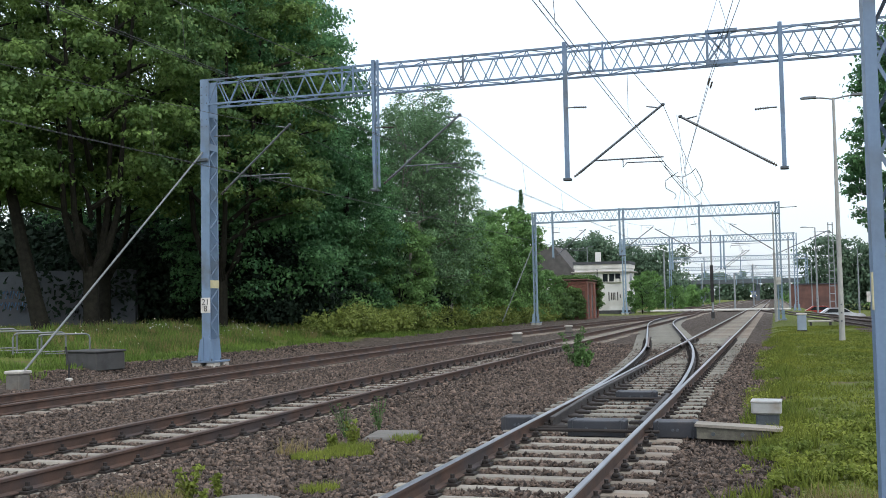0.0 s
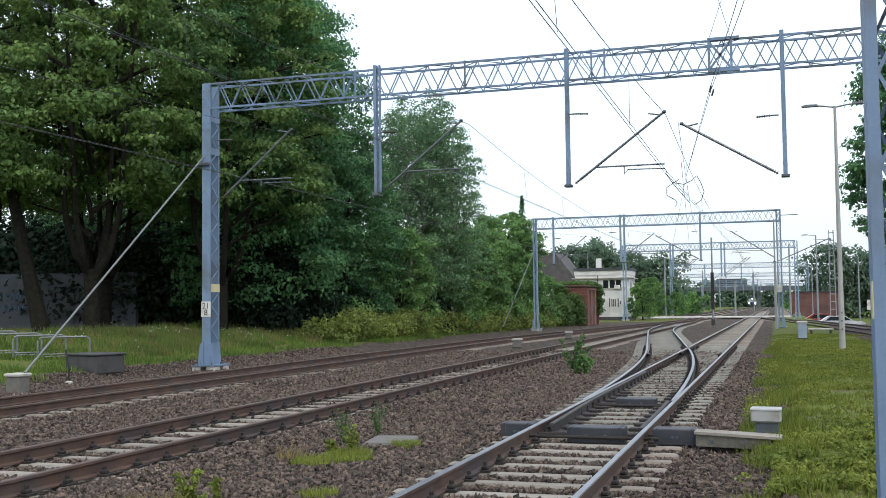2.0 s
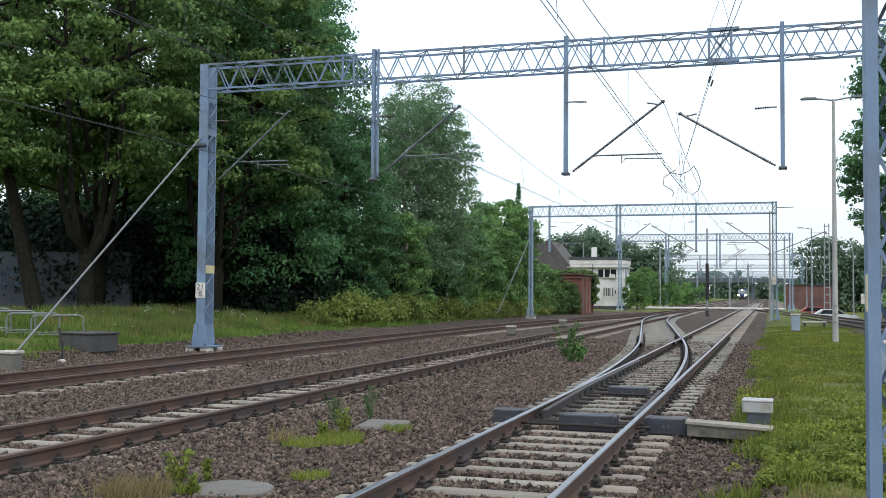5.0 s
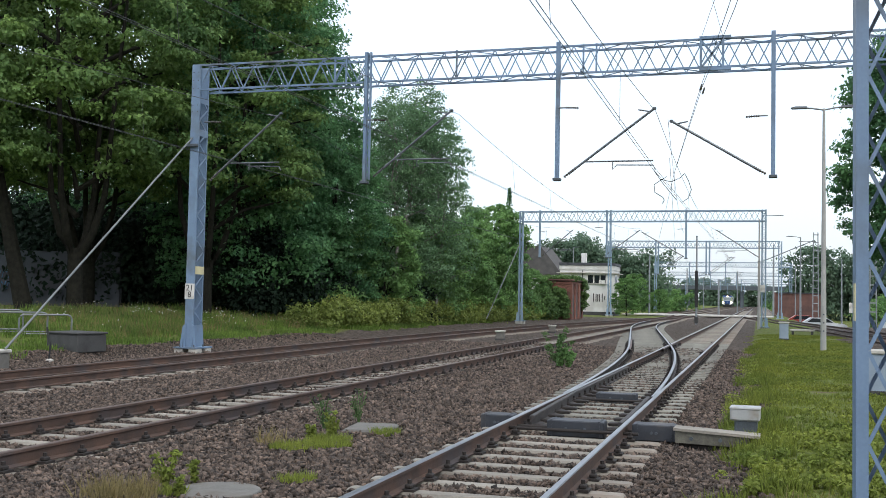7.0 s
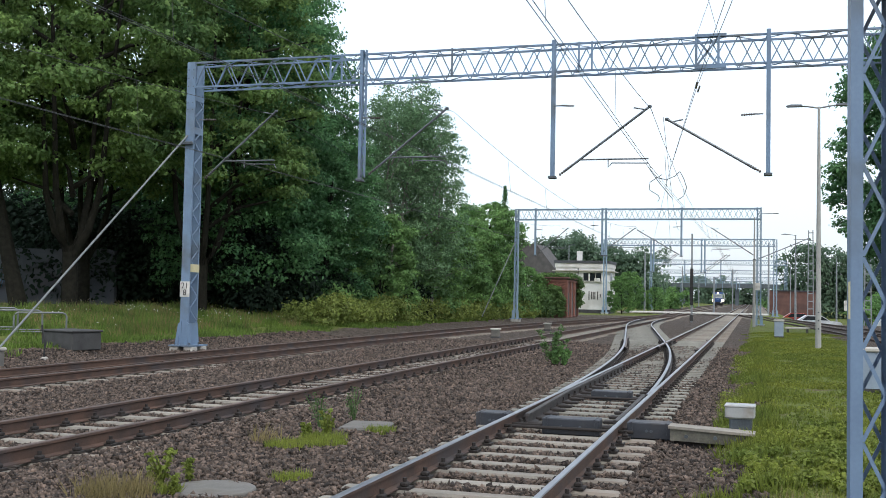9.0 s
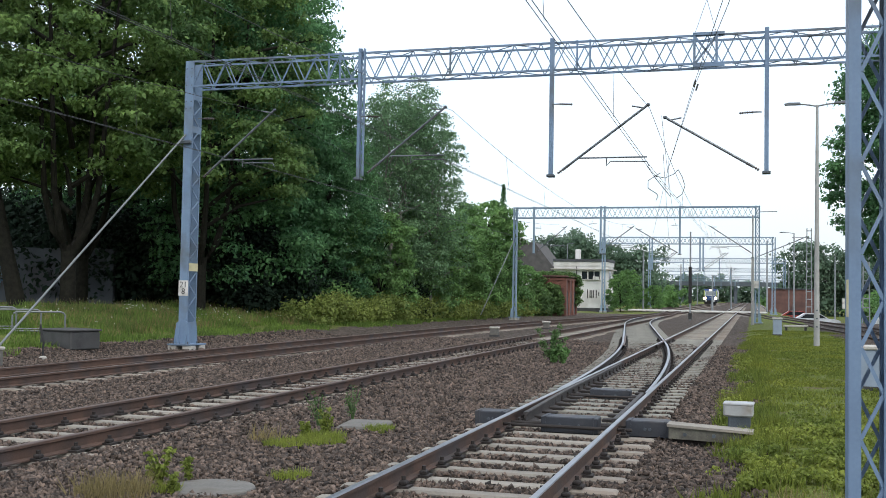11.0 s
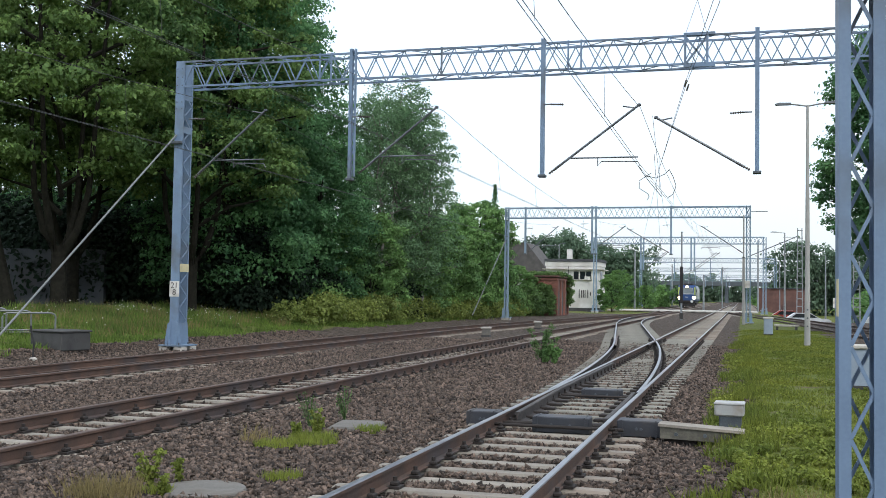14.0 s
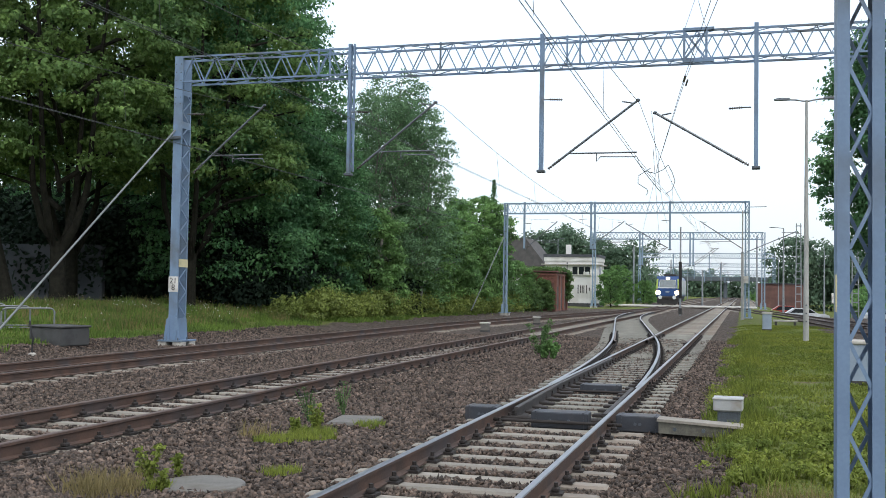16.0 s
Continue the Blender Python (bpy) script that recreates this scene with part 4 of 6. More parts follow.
street_lamp(2.27, 40.7, 8.95, (-0.8, 0.8))
for x, y, h in ((3.63, 100, 7.8), (5.12, 160, 8.4), (8.56, 120, 7.6)):
    street_lamp(x, y, h, (-0.9,), 0.1, 0.05, "distant grey lamp post with one curved arm", WOOD_POST)
street_lamp(-21.4, 125, 8.0, (0.4,), 0.08, 0.05, "grey lamp post behind the signal box", WOOD_POST)


def plain_pole(x, y, z, r, label, mat_, name="pole", plates=()):
    t = thing(name, label, "pole", (x, y, ground_z(x, y)), group="line poles")
    part("shaft", G().tube([(0, 0, -0.2), (0, 0, z)], r, 10, r * 0.75), mat_, t)
    part("cap", G().tube([(0, 0, z), (0, 0, z + 0.06)], r * 0.9, 8), STEEL_DARK, t)
    for pz, w, h, m in plates:
        part("plate", G().box((0, -r - 0.03, pz), (w, 0.05, h)), m, t)
    return t


upright = plain_pole(0.02, 73.4, 4.5, 0.11, "pale concrete line pole by the gantry", LAMP_CONC)
part("upper_rod", G().tube([(0, 0, 4.5), (0, 0, 7.4)], 0.05, 8), LAMP_CONC, upright)
plain_pole(-4.88, 88, 7.2, 0.085, "grey signal post with a black backboard", WOOD_POST, "signal_post", ((2.9, 0.26, 3.0, BLACK), (0.35, 0.3, 0.5, CONC_DARK)))
for x, y, z in ((-14.8, 150, 8.3), (-12.8, 200, 8.0), (-3.9, 210, 7.8), (-5.3, 150, 5.0), (1.95, 150, 9.8), (-13.2, 270, 8.0), (3.5, 270, 8.0), (6.0, 230, 8.0)):
    plain_pole(x, y, z, 0.14, "distant grey line pole beside the tracks", WOOD_POST)


def ladder_mast(x, y, h, arm):
    t = thing("ladder_mast", "slender lattice mast with a slanted bracket", "mast", (x, y, ground_z(x, y)), group="ladder masts")
    for s in (-1, 1):
        part("leg", G().bar((s * 0.28, 0, 0), (s * 0.2, 0, h), 0.09, 0.12), WOOD_POST, t)
    z = 0.6
    while z < h:
        part("rung", G().bar((-0.27, 0, z), (0.27, 0, z), 0.07, 0.09), WOOD_POST, t)
        z += 0.75
    if arm:
        part("bracket", G().tube([(-0.2, 0, h - 0.8), (arm, 0, h - 2.9)], 0.05, 6), TUBE, t)
        part("top_arm", G().tube([(-1.6, 0, h - 0.9), (0, 0, h - 0.9)], 0.03, 6), TUBE, t)
    return t


ladder_mast(5.37, 109, 9.85, -5.0)
ladder_mast(9.16, 94, 9.4, 0)


# ---- small line-side things ----
def bollard_cabinet(x, y, w, d, h, label, m, rz=0.0):
    t = thing("equipment_cabinet", label, "cabinet", (x, y, ground_z(x, y)), rz, group="line-side cabinets")
    part("body", G().bevel_box((0, 0, h / 2), (w, d, h), 0.02), m, t)
    part("lid", G().bevel_box((0, 0, h + 0.03), (w + 0.08, d + 0.08, 0.08), 0.02), CONC_PALE, t)
    part("plinth", G().box((0, 0, 0.03), (w + 0.04, d + 0.04, 0.1)), CONC_DARK, t)
    part("door_edge", G().box((0, -d / 2 - 0.004, h / 2), (w * 0.8, 0.01, h * 0.82)), m, t)
    return t


bollard_cabinet(1.13, 51.3, 0.4, 0.4, 0.78, "grey painted equipment cabinet on the turf edge", CABINET)
bollard_cabinet(2.17, 21.6, 0.62, 0.45, 0.78, "pale blue-grey equipment cabinet standing on turf", CABINET)
bollard_cabinet(-10.75, 44.3, 0.34, 0.3, 0.36, "small pale concrete cable post between the tracks", CONC_SLAB)
bollard_cabinet(-10.8, 56.5, 0.34, 0.3, 0.36, "small pale concrete cable post between the tracks", CONC_SLAB)


def cable_pit(x, y):
    t = thing("concrete_block", "dark concrete cable pit with a flat lid", "concrete block", (x, y, ground_z(x, y) - 0.05), 75)
    part("body", G().bevel_box((0, 0, 0.25), (1.0, 1.3, 0.5), 0.03), CONC_DARK, t)
    part("lid", G().bevel_box((0, 0, 0.53), (1.07, 1.37, 0.06), 0.02), CONC_DARK, t)
    return t


cable_pit(-18.20, 24.99)


def guy_anchor(x, y):
    t = thing("guy_anchor", "pale concrete anchor block in the grass", "concrete block", (x, y, ground_z(x, y)))
    part("block", G().bevel_box((0, 0, 0.17), (0.38, 0.38, 0.42), 0.03), CONC_SLAB, t)
    part("cap", G().bevel_box((0, 0, 0.42), (0.44, 0.44, 0.08), 0.02), CONC_PALE, t)
    return t


guy_anchor(-16.60, 19.93)


def rod_marker(x, y):
    t = thing("rod_marker", "bent dark iron rod standing in a stone", "marker rod", (x, y, ground_z(x, y)))
    part("rod", G().tube([(0, 0, 0), (0.02, 0, 0.45), (-0.03, 0, 0.6), (-0.09, 0, 0.88)], 0.025, 6), BLACK, t)
    part("stone", G().bevel_box((0.02, 0, 0.03), (0.16, 0.16, 0.12), 0.03), CONC_PALE, t)


rod_marker(-17.17, 22.48)


def hoop_rail(x, y, rz):
    t = thing("hoop_barrier", "galvanised tube hoop with a lower rail", "barrier", (x, y, ground_z(x, y)), rz, "hoop barriers")
    part("hoop", G().tube([(-0.75, 0, -0.1), (-0.75, 0, 0.58), (-0.71, 0, 0.66), (-0.62, 0, 0.7), (0.62, 0, 0.7), (0.71, 0, 0.66), (0.75, 0, 0.58), (0.75, 0, -0.1)], 0.028, 8), GALV, t)
    part("lower_rail", G().tube([(-0.75, 0, 0.12), (0.75, 0, 0.12)], 0.022, 6), GALV, t)
    return t


for i in range(6):
    hoop_rail(-20.75 - 0.6 * i, 26.95 - 0.36 * i, 42)


def slab(x, y, w, d, label):
    solo("cable_slab", G().bevel_box((0, 0, 0.0), (w, d, 0.08), 0.025), CONC_SLAB, label, "concrete slab", (x, y, ground_z(x, y)), 8, "cover slabs")


slab(-5.08, 13.5, 0.62, 0.85, "weathered concrete cover slab between the tracks")
solo("cable_slab", G().tube([(0, 0, -0.05), (0, 0, 0.02), (0, 0, 0.03)], 0.41, 28, 0.39), CONC_SLAB, "round weathered concrete lid sunk in stones", "concrete slab", (-4.75, 8.65, ground_z(-4.75, 8.65)), 0, "cover slabs")


def rail_bench(x, y):
    t = thing("cable_tray", "white concrete trough lid on two stubs", "trough", (x, y, ground_z(x, y)))
    part("lid", G().bevel_box((0, 0, 0.28), (1.3, 0.5, 0.1), 0.02), CONC_PALE, t)
    for s in (-1, 1):
        part("stub", G().box((s * 0.5, 0, 0.1), (0.12, 0.4, 0.28)), CONC_DARK, t)


rail_bench(2.3, 60.5)


# ---- buildings ----
def window(parent, x, y, z, w, h, name="window"):
    f = part(name, G().box((x, y, z), (w, 0.06, h)), GLASS, parent, "dark glass window")
    g = G()
    for s in (-1, 1):
        g.box((x + s * w / 2, y - 0.02, z), (0.07, 0.08, h + 0.07))
        g.box((x, y - 0.02, z + s * h / 2), (w, 0.08, 0.07))
    part("frame", g, WHITE_PAINT, f)
    return f


def signal_box():
    t = thing("signal_box", "white rendered signal box with a flat dark roof", "building", (-22.8, 124, -0.06))
    t.scale = (1.107, 1.107, 1.107)
    w = 5.7
    # rounded plan at the track end
    def plan(grow, r=1.0):
        pts = [(-grow, -grow), (w - r, -grow)]
        pts += [(w - r + (r + grow) * math.sin(a), r - (r + grow) * math.cos(a)) for a in [math.pi / 2 * i / 6 for i in range(1, 7)]]
        return pts + [(w + grow, 5.4 + grow), (-grow, 5.4 + grow)]
    part("wall", G().prism(plan(0), -0.3, 5.2, "xy"), RENDER_WHITE, t)
    part("roof", G().prism(plan(0.15), 5.2, 5.5, "xy"), ROOF_DARK, t, "dark flat roof slab")
    part("parapet", G().prism(plan(0.08), 4.75, 5.2, "xy"), RENDER_WHITE, t)
    part("canopy", G().prism(plan(0.35), 4.35, 4.45, "xy"), CONC_PALE, t)
    part("chimney", G().bevel_box((2.1, 3, 5.9), (0.55, 0.55, 1.5), 0.03), RENDER_WHITE, t)
    for x in (3.3, 4.0, 4.65):
        window(t, x, -0.01, 3.75, 0.62, 0.9)
    part("window", G().box((w - 0.01, 2.3, 3.7), (0.06, 1.6, 1.1)), GLASS, t, "dark glass window")
    part("fan_unit", G().bevel_box((4.55, -0.2, 3.42), (0.6, 0.3, 0.4), 0.03), WHITE_PAINT, t, "white fan unit below the windows")
    part("downpipe", G().tube([(2.45, -0.06, 0.2), (2.45, -0.06, 4.7)], 0.05, 6), ROOF_DARK, t)
    part("sill", G().box((3.98, -0.05, 3.26), (2.1, 0.16, 0.08)), CONC_PALE, t)
    for x, h in ((3.65, 1.0), (3.92, 0.85), (4.1, 0.85), (4.28, 0.85), (4.58, 0.95), (4.85, 0.4)):
        part("letter_bar", G().box((x, -0.02, 1.75), (0.10, 0.05, h * 0.95)), ROOF_TILE, t)
    part("plinth", G().prism(plan(0.04), -0.3, 0.25, "xy"), CONC_DARK, t)
    return t


signal_box()


def brick_hut():
    """A long low hut: its end is overgrown, its track side shows brick piers and flat dark panels as shaded niches."""
    t = thing("brick_hut", "old red brick hut half covered with ivy", "building", (-16.1, 93, -0.15))
    part("wall", G().box((-1.5, 3.2, 1.65), (2.9, 6.3, 3.5)), BRICK_OLD, t)
    part("roof", G().bevel_box((-1.5, 3.2, 3.5), (3.3, 6.7, 0.14), 0.03), BRICK_OLD, t)
    part("cornice", G().box((-1.5, 3.2, 3.25), (3.1, 6.5, 0.16)), BRICK, t)
    for y in (0.25, 2.2, 4.2, 6.15):
        part("pier", G().box((-0.02, y, 1.6), (0.2, 0.45, 3.2)), BRICK, t)
    for y in (1.2, 3.2, 5.2):
        # nothing is recessed here: the niche's shade is the panel's dark colour
        part("niche_shade", G().prism([(y - 0.5, 0.15), (y + 0.5, 0.15), (y + 0.5, 1.9), (y + 0.3, 2.15), (y - 0.3, 2.15), (y - 0.5, 1.9)], -0.05, -0.035, "yz"), ROOF_TILE, t)
    me = G().bevel_box((0, 0, 0), (0.245, 0.05, 0.07), 0.008).mesh("brick")
    me.materials.append(BRICK)
    for j in range(9):
        for i in range(11):
            b = part("brick", me, BRICK, t)
            b.location = (-2.8 + i * 0.265 + (0.12 if j % 2 else 0), 0.035, 2.5 + j * 0.084)
    return t


brick_hut()


def old_house():
    t = thing("house", "old house with a steep brown roof behind bushes", "house", (-26.8, 135, 0.05))
    t.scale = (1.107, 1.107, 1.107)
    part("wall", G().box((-1.3, 3, 2.2), (5.0, 6.0, 4.6)), RENDER_WHITE, t)
    part("roof", G().prism([(-4.6, 4.3), (2.15, 4.3), (-0.5, 7.65), (-2.8, 7.7), (-3.6, 6.4)], -0.6, 6.8), ROOF_TILE, t, "brown felt roof")
    window(t, 0.6, -0.04, 3.5, 0.9, 0.8)
    return t


old_house()


def brick_shed():
    t = thing("brick_shed", "long red brick shed beside the sidings", "building", (2.5, 160, -0.25))
    part("wall", G().box((3.0, 5, 0.9), (6.4, 10, 4.9)), BRICK_OLD, t)
    part("roof", G().box((3.0, 5, 3.42), (6.8, 10.4, 0.16)), ROOF_DARK, t)
    part("corner_pier", G().box((-0.3, -0.1, 1.0), (0.5, 0.5, 5.0)), BRICK_OLD, t)
    return t


brick_shed()


def yard_wall():
    t = solo("yard_wall", G().box((0, 0, 1.5), (24, 0.3, 3.0)), WALL_GREY, "grey rendered yard wall with blue spray paint", "wall", (-43, 44.5, 0.6), 8, kind="structure")
    random.seed(5)
    for x0, z0 in ((2.5, 1.59), (4.4, 1.59), (4.3, 1.00)):
        g = G()
        x = x0
        for k in range(5):
            g.tube([(x, -0.16, z0), (x + 0.1, -0.16, z0 + 0.42), (x + 0.25, -0.16, z0 + random.uniform(0, 0.3)), (x + 0.32, -0.16, z0 + 0.4)], 0.03, 4)
            x += 0.38
        part("spray_mark", g, GRAFFITI, t)
    return t


yard_wall()


def road_bridge():
    t = thing("road_bridge", "grey concrete road bridge over the tracks", "bridge", (-10, 405, 0))
    part("deck", G().box((0, 5, 6.85), (560, 10, 1.0)), BRIDGE_CONC, t)
    part("parapet", G().box((0, 0.1, 7.6), (560, 0.3, 0.5)), BRIDGE_CONC, t)
    for i in range(50):
        part("railing_post", G().box((-73 + i * 3, 0.1, 8.25), (0.15, 0.12, 0.9)), STEEL_DARK, t)
    part("handrail", G().box((0, 0.1, 8.7), (560, 0.14, 0.12)), STEEL_DARK, t)
    for x in (-32, -16, 4, 22, 40):
        part("pier", G().box((x, 5, 2.8), (1.3, 7, 6.6)), BRIDGE_CONC, t)
    return t


road_bridge()


def crossing_strip():
    t = thing("level_crossing", "pale concrete level crossing panels across the tracks", "level crossing", kind="structure")
    x = -16.2
    while x < 1.5:
        part("panel", G().bevel_box((x + 0.58, 136, -0.07), (1.16, 12.0, 0.14), 0.02), CONC_PALE, t)
        x += 1.2
    return t


crossing_strip()


# ---- vehicles ----
def car(x, y, rz, m, label):
    t = thing("car", label, "car", (x, y, ground_z(x, y)), rz, "parked cars")
    body = [(-2.1, 0.3), (2.1, 0.3), (2.15, 0.75), (1.9, 0.9), (1.0, 0.98), (-1.7, 1.0), (-2.1, 0.9)]
    part("body", G().prism(body, -0.85, 0.85), m, t)
    part("cabin", G().prism([(1.1, 0.96), (0.35, 1.45), (-1.1, 1.47), (-1.85, 0.98)], -0.72, 0.72), m, t)
    for s in (-1, 1):
        part("side_window", G().prism([(0.92, 1.02), (0.32, 1.38), (-1.0, 1.4), (-1.5, 1.02)], s * 0.722 - 0.006, s * 0.722 + 0.006), GLASS, t)
        for wx in (-1.3, 1.3):
            w = part("wheel", G().tube([(wx, s * 0.7, 0.31), (wx, s * 0.87, 0.31)], 0.31, 16), TYRE, t)
            part("rim", G().tube([(wx, s * 0.872, 0.31), (wx, s * 0.885, 0.31)], 0.2, 12), SILVER, w)
    return t


car(5.9, 107, 4, SILVER, "silver hatchback parked beyond the sidings")
car(4.9, 119, 2, RED_PAINT, "red hatchback parked beyond the sidings")
car(13.2, 108, 3, SILVER, "silver estate car parked beyond the sidings")


def white_sign(x, y):
    t = thing("sign", "white board on a thin post", "sign", (x, y, ground_z(x, y)))
    part("post", G().tube([(0, 0, 0), (0, 0, 2.8)], 0.04, 6), TUBE, t)
    part("board", G().box((0, -0.05, 2.5), (0.6, 0.04, 0.9)), WHITE_PAINT, t)


white_sign(7.9, 98)


def locomotive():
    """Electric locomotive, its nose at the origin facing -y."""
    t = thing("locomotive", "blue and grey electric locomotive with lit headlights", "locomotive")
    w = 1.46
    # lower blue nose, upper cab with a raked windscreen
    part("body", G().prism([(-w, 1.15), (w, 1.15), (w, 3.3), (w - 0.3, 3.75), (-w + 0.3, 3.75), (-w, 3.3)], 1.6, 16.5), LOCO_BLUE, t)
    part("nose", G().prism([(0.1, 1.05), (0.0, 1.25), (0.06, 2.1), (1.6, 2.1), (1.6, 1.05)], -w + 0.02, w - 0.02, "yz"), LOCO_BLUE, t, "blue painted nose")
    part("cab", G().prism([(0.06, 2.1), (0.75, 3.5), (1.0, 3.74), (1.6, 3.74), (1.6, 2.1)], -w + 0.04, w - 0.04, "yz"), LOCO_BLUE, t, "deep blue cab")
    ws = G()
    def slope(z):
        return 0.06 + (z - 2.1) / 1.4 * 0.69
    o = [(-1.08, 2.28), (1.08, 2.28), (0.95, 3.2), (-0.95, 3.2)]
    ws.add([(x, slope(z) - 0.02, z) for x, z in o] + [(x, slope(z) + 0.05, z) for x, z in o], [(0, 1, 2, 3), (7, 6, 5, 4), (0, 4, 5, 1), (1, 5, 6, 2), (2, 6, 7, 3), (3, 7, 4, 0)])
    part("windscreen", ws, SCREEN, t, "raked windscreen mirroring the pale sky")
    part("screen_edge", G().tube([(-1.12, slope(2.24) - 0.03, 2.24), (1.12, slope(2.24) - 0.03, 2.24), (0.98, slope(3.24) - 0.03, 3.24), (-0.98, slope(3.24) - 0.03, 3.24), (-1.12, slope(2.24) - 0.03, 2.24)], 0.06, 6), LOCO_GREY, t)
    for s in (-1, 1):
        o = [(s * 1.26, 2.12), (s * 1.44, 2.12), (s * 1.40, 3.4), (s * 1.2, 3.4)]
        g = G().add([(x, slope(z) - 0.012, z) for x, z in o] + [(x, slope(z) + 0.05, z) for x, z in o], [(0, 1, 2, 3), (7, 6, 5, 4), (0, 4, 5, 1), (1, 5, 6, 2), (2, 6, 7, 3), (3, 7, 4, 0)])
        part("cab_pillar", g, LOCO_LIME, t, "lime yellow cab pillar")
        # orange box behind each headlight imitates its flare
        part("flare_patch", G().box((s * 1.26, 0.0, 1.68), (0.36, 0.06, 0.62)), LOCO_FLARE, t)
        # lamp disc is oversized: the glare is put into its shape
        lamp = part("headlight", G().tube([(s * 1.2, -0.06, 1.62), (s * 1.2, 0.02, 1.62)], 0.3, 14), HEADLIGHT, t, "lit warm white headlight")
        part("headlight_ring", G().tube([(s * 1.2, -0.03, 1.62), (s * 1.2, 0.03, 1.62)], 0.34, 14), BLACK, lamp)
        b = part("buffer", G().tube([(s * 0.88, -0.55, 1.03), (s * 0.88, -0.47, 1.03)], 0.24, 14), LOCO_GREY, t)
        part("buffer_stem", G().tube([(s * 0.88, -0.47, 1.03), (s * 0.88, 0.2, 1.03)], 0.11, 10), LOCO_UNDER, b)
        part("mirror", G().box((s * 1.55, 0.9, 2.8), (0.12, 0.1, 0.4)), BLACK, t)
        part("side_panel", G().box((s * (w + 0.005), 10, 2.35), (0.012, 12.6, 1.9)), LOCO_GREY, t, "light grey side panel")
    top = part("top_light", G().tube([(0, 0.66, 3.44), (0, 0.74, 3.44)], 0.2, 14), HEADLIGHT, t, "lit warm white upper headlight")
    part("light_hood", G().bevel_box((0, 0.85, 3.46), (0.6, 0.3, 0.42), 0.05), LOCO_GREY, top)
    part("nose_band", G().box((0, 0.0, 1.72), (0.5, 0.06, 0.1)), LOCO_GREY, t)
    part("buffer_beam", G().bevel_box((0, 0.18, 0.98), (2.6, 0.4, 0.36), 0.04), LOCO_UNDER, t, "dark buffer beam")
    part("snow_plough", G().prism([(-1.25, 0.2), (1.25, 0.2), (1.35, 0.78), (-1.35, 0.78)], 0.0, 0.3), LOCO_UNDER, t)
    part("coupling", G().box((0, -0.2, 0.95), (0.16, 0.5, 0.3)), LOCO_UNDER, t)
    part("underframe", G().box((0, 8.6, 0.95), (2.6, 15.4, 0.45)), LOCO_UNDER, t)
    for by in (3.6, 12.6):
        bogie = part("bogie", G().bevel_box((0, by, 0.6), (2.3, 4.2, 0.4), 0.05), LOCO_UNDER, t)
        for dy in (-1.4, 1.4):
            for s in (-1, 1):
                part("wheel", G().tube([(s * 0.72, by + dy, 0.55), (s * 0.82, by + dy, 0.55)], 0.55, 18), LOCO_UNDER, bogie)
    part("roof_kit", G().bevel_box((0, 8.5, 3.92), (1.5, 8.0, 0.34), 0.05), LOCO_UNDER, t)
    pan = part("pantograph", G().tube([(0, 12.5, 4.0), (0, 13.9, 4.6), (0, 12.6, 5.12)], 0.05, 6), STEEL_DARK, t, "raised pantograph")
    part("collector", G().tube([(-0.9, 12.6, 5.0), (-0.7, 12.6, 5.14), (0.7, 12.6, 5.14), (0.9, 12.6, 5.0)], 0.04, 6), STEEL_DARK, pan)
    return t


def lorry(label, m, w):
    t = thing("lorry", label, "lorry")
    part("box_body", G().bevel_box((0, 0, 2.3), (w, 2.4, 2.6), 0.05), m, t)
    part("cab", G().bevel_box((w / 2 + 1.1, 0, 1.7), (2.0, 2.3, 2.2), 0.1), m, t)
    for x in (-w / 2 + 1.5, w / 2 - 0.6, w / 2 + 1.2):
        for s in (-1, 1):
            part("wheel", G().tube([(x, s * 0.95, 0.5), (x, s * 1.2, 0.5)], 0.5, 14), TYRE, t)
    return t


LOCO = locomotive()
LORRY = lorry("dark blue box lorry crossing the road bridge", TROUGH, 9.0)


# ---- trees and shrubs ----
def leaf_mesh(name, points, normals, size, spread=0.35, seed=1, fold=True):
    """Many small pointed leaves, two triangles each, as one mesh."""
    rs = np.random.RandomState(seed)
    n = len(points)
    d = rs.normal(size=(n, 3))
    d /= np.linalg.norm(d, axis=1)[:, None]
    nn = normals + rs.normal(size=(n, 3)) * 0.7
    nn /= np.linalg.norm(nn, axis=1)[:, None] + 1e-9
    s = np.cross(nn, d)
    s /= np.linalg.norm(s, axis=1)[:, None] + 1e-9
    u = np.cross(s, nn)
    k = size * rs.uniform(0.6, 1.35, n)[:, None]
    droop = np.zeros((n, 3))
    droop[:, 2] = -0.25
    a, b = points - u * k * 0.5, points + u * k * 0.5 + droop * k
    l, r = points - s * k * spread + nn * k * 0.08, points + s * k * spread + nn * k * 0.08
    vs = np.stack([a, r, b, l], 1).reshape(-1, 3)
    me = bpy.data.meshes.new(name)
    me.vertices.add(4 * n)
    me.vertices.foreach_set("co", vs.ravel())
    me.loops.add(4 * n)
    me.loops.foreach_set("vertex_index", np.arange(4 * n))
    me.polygons.add(n)
    me.polygons.foreach_set("loop_start", np.arange(n) * 4)
    me.update()
    me.validate()
    return me


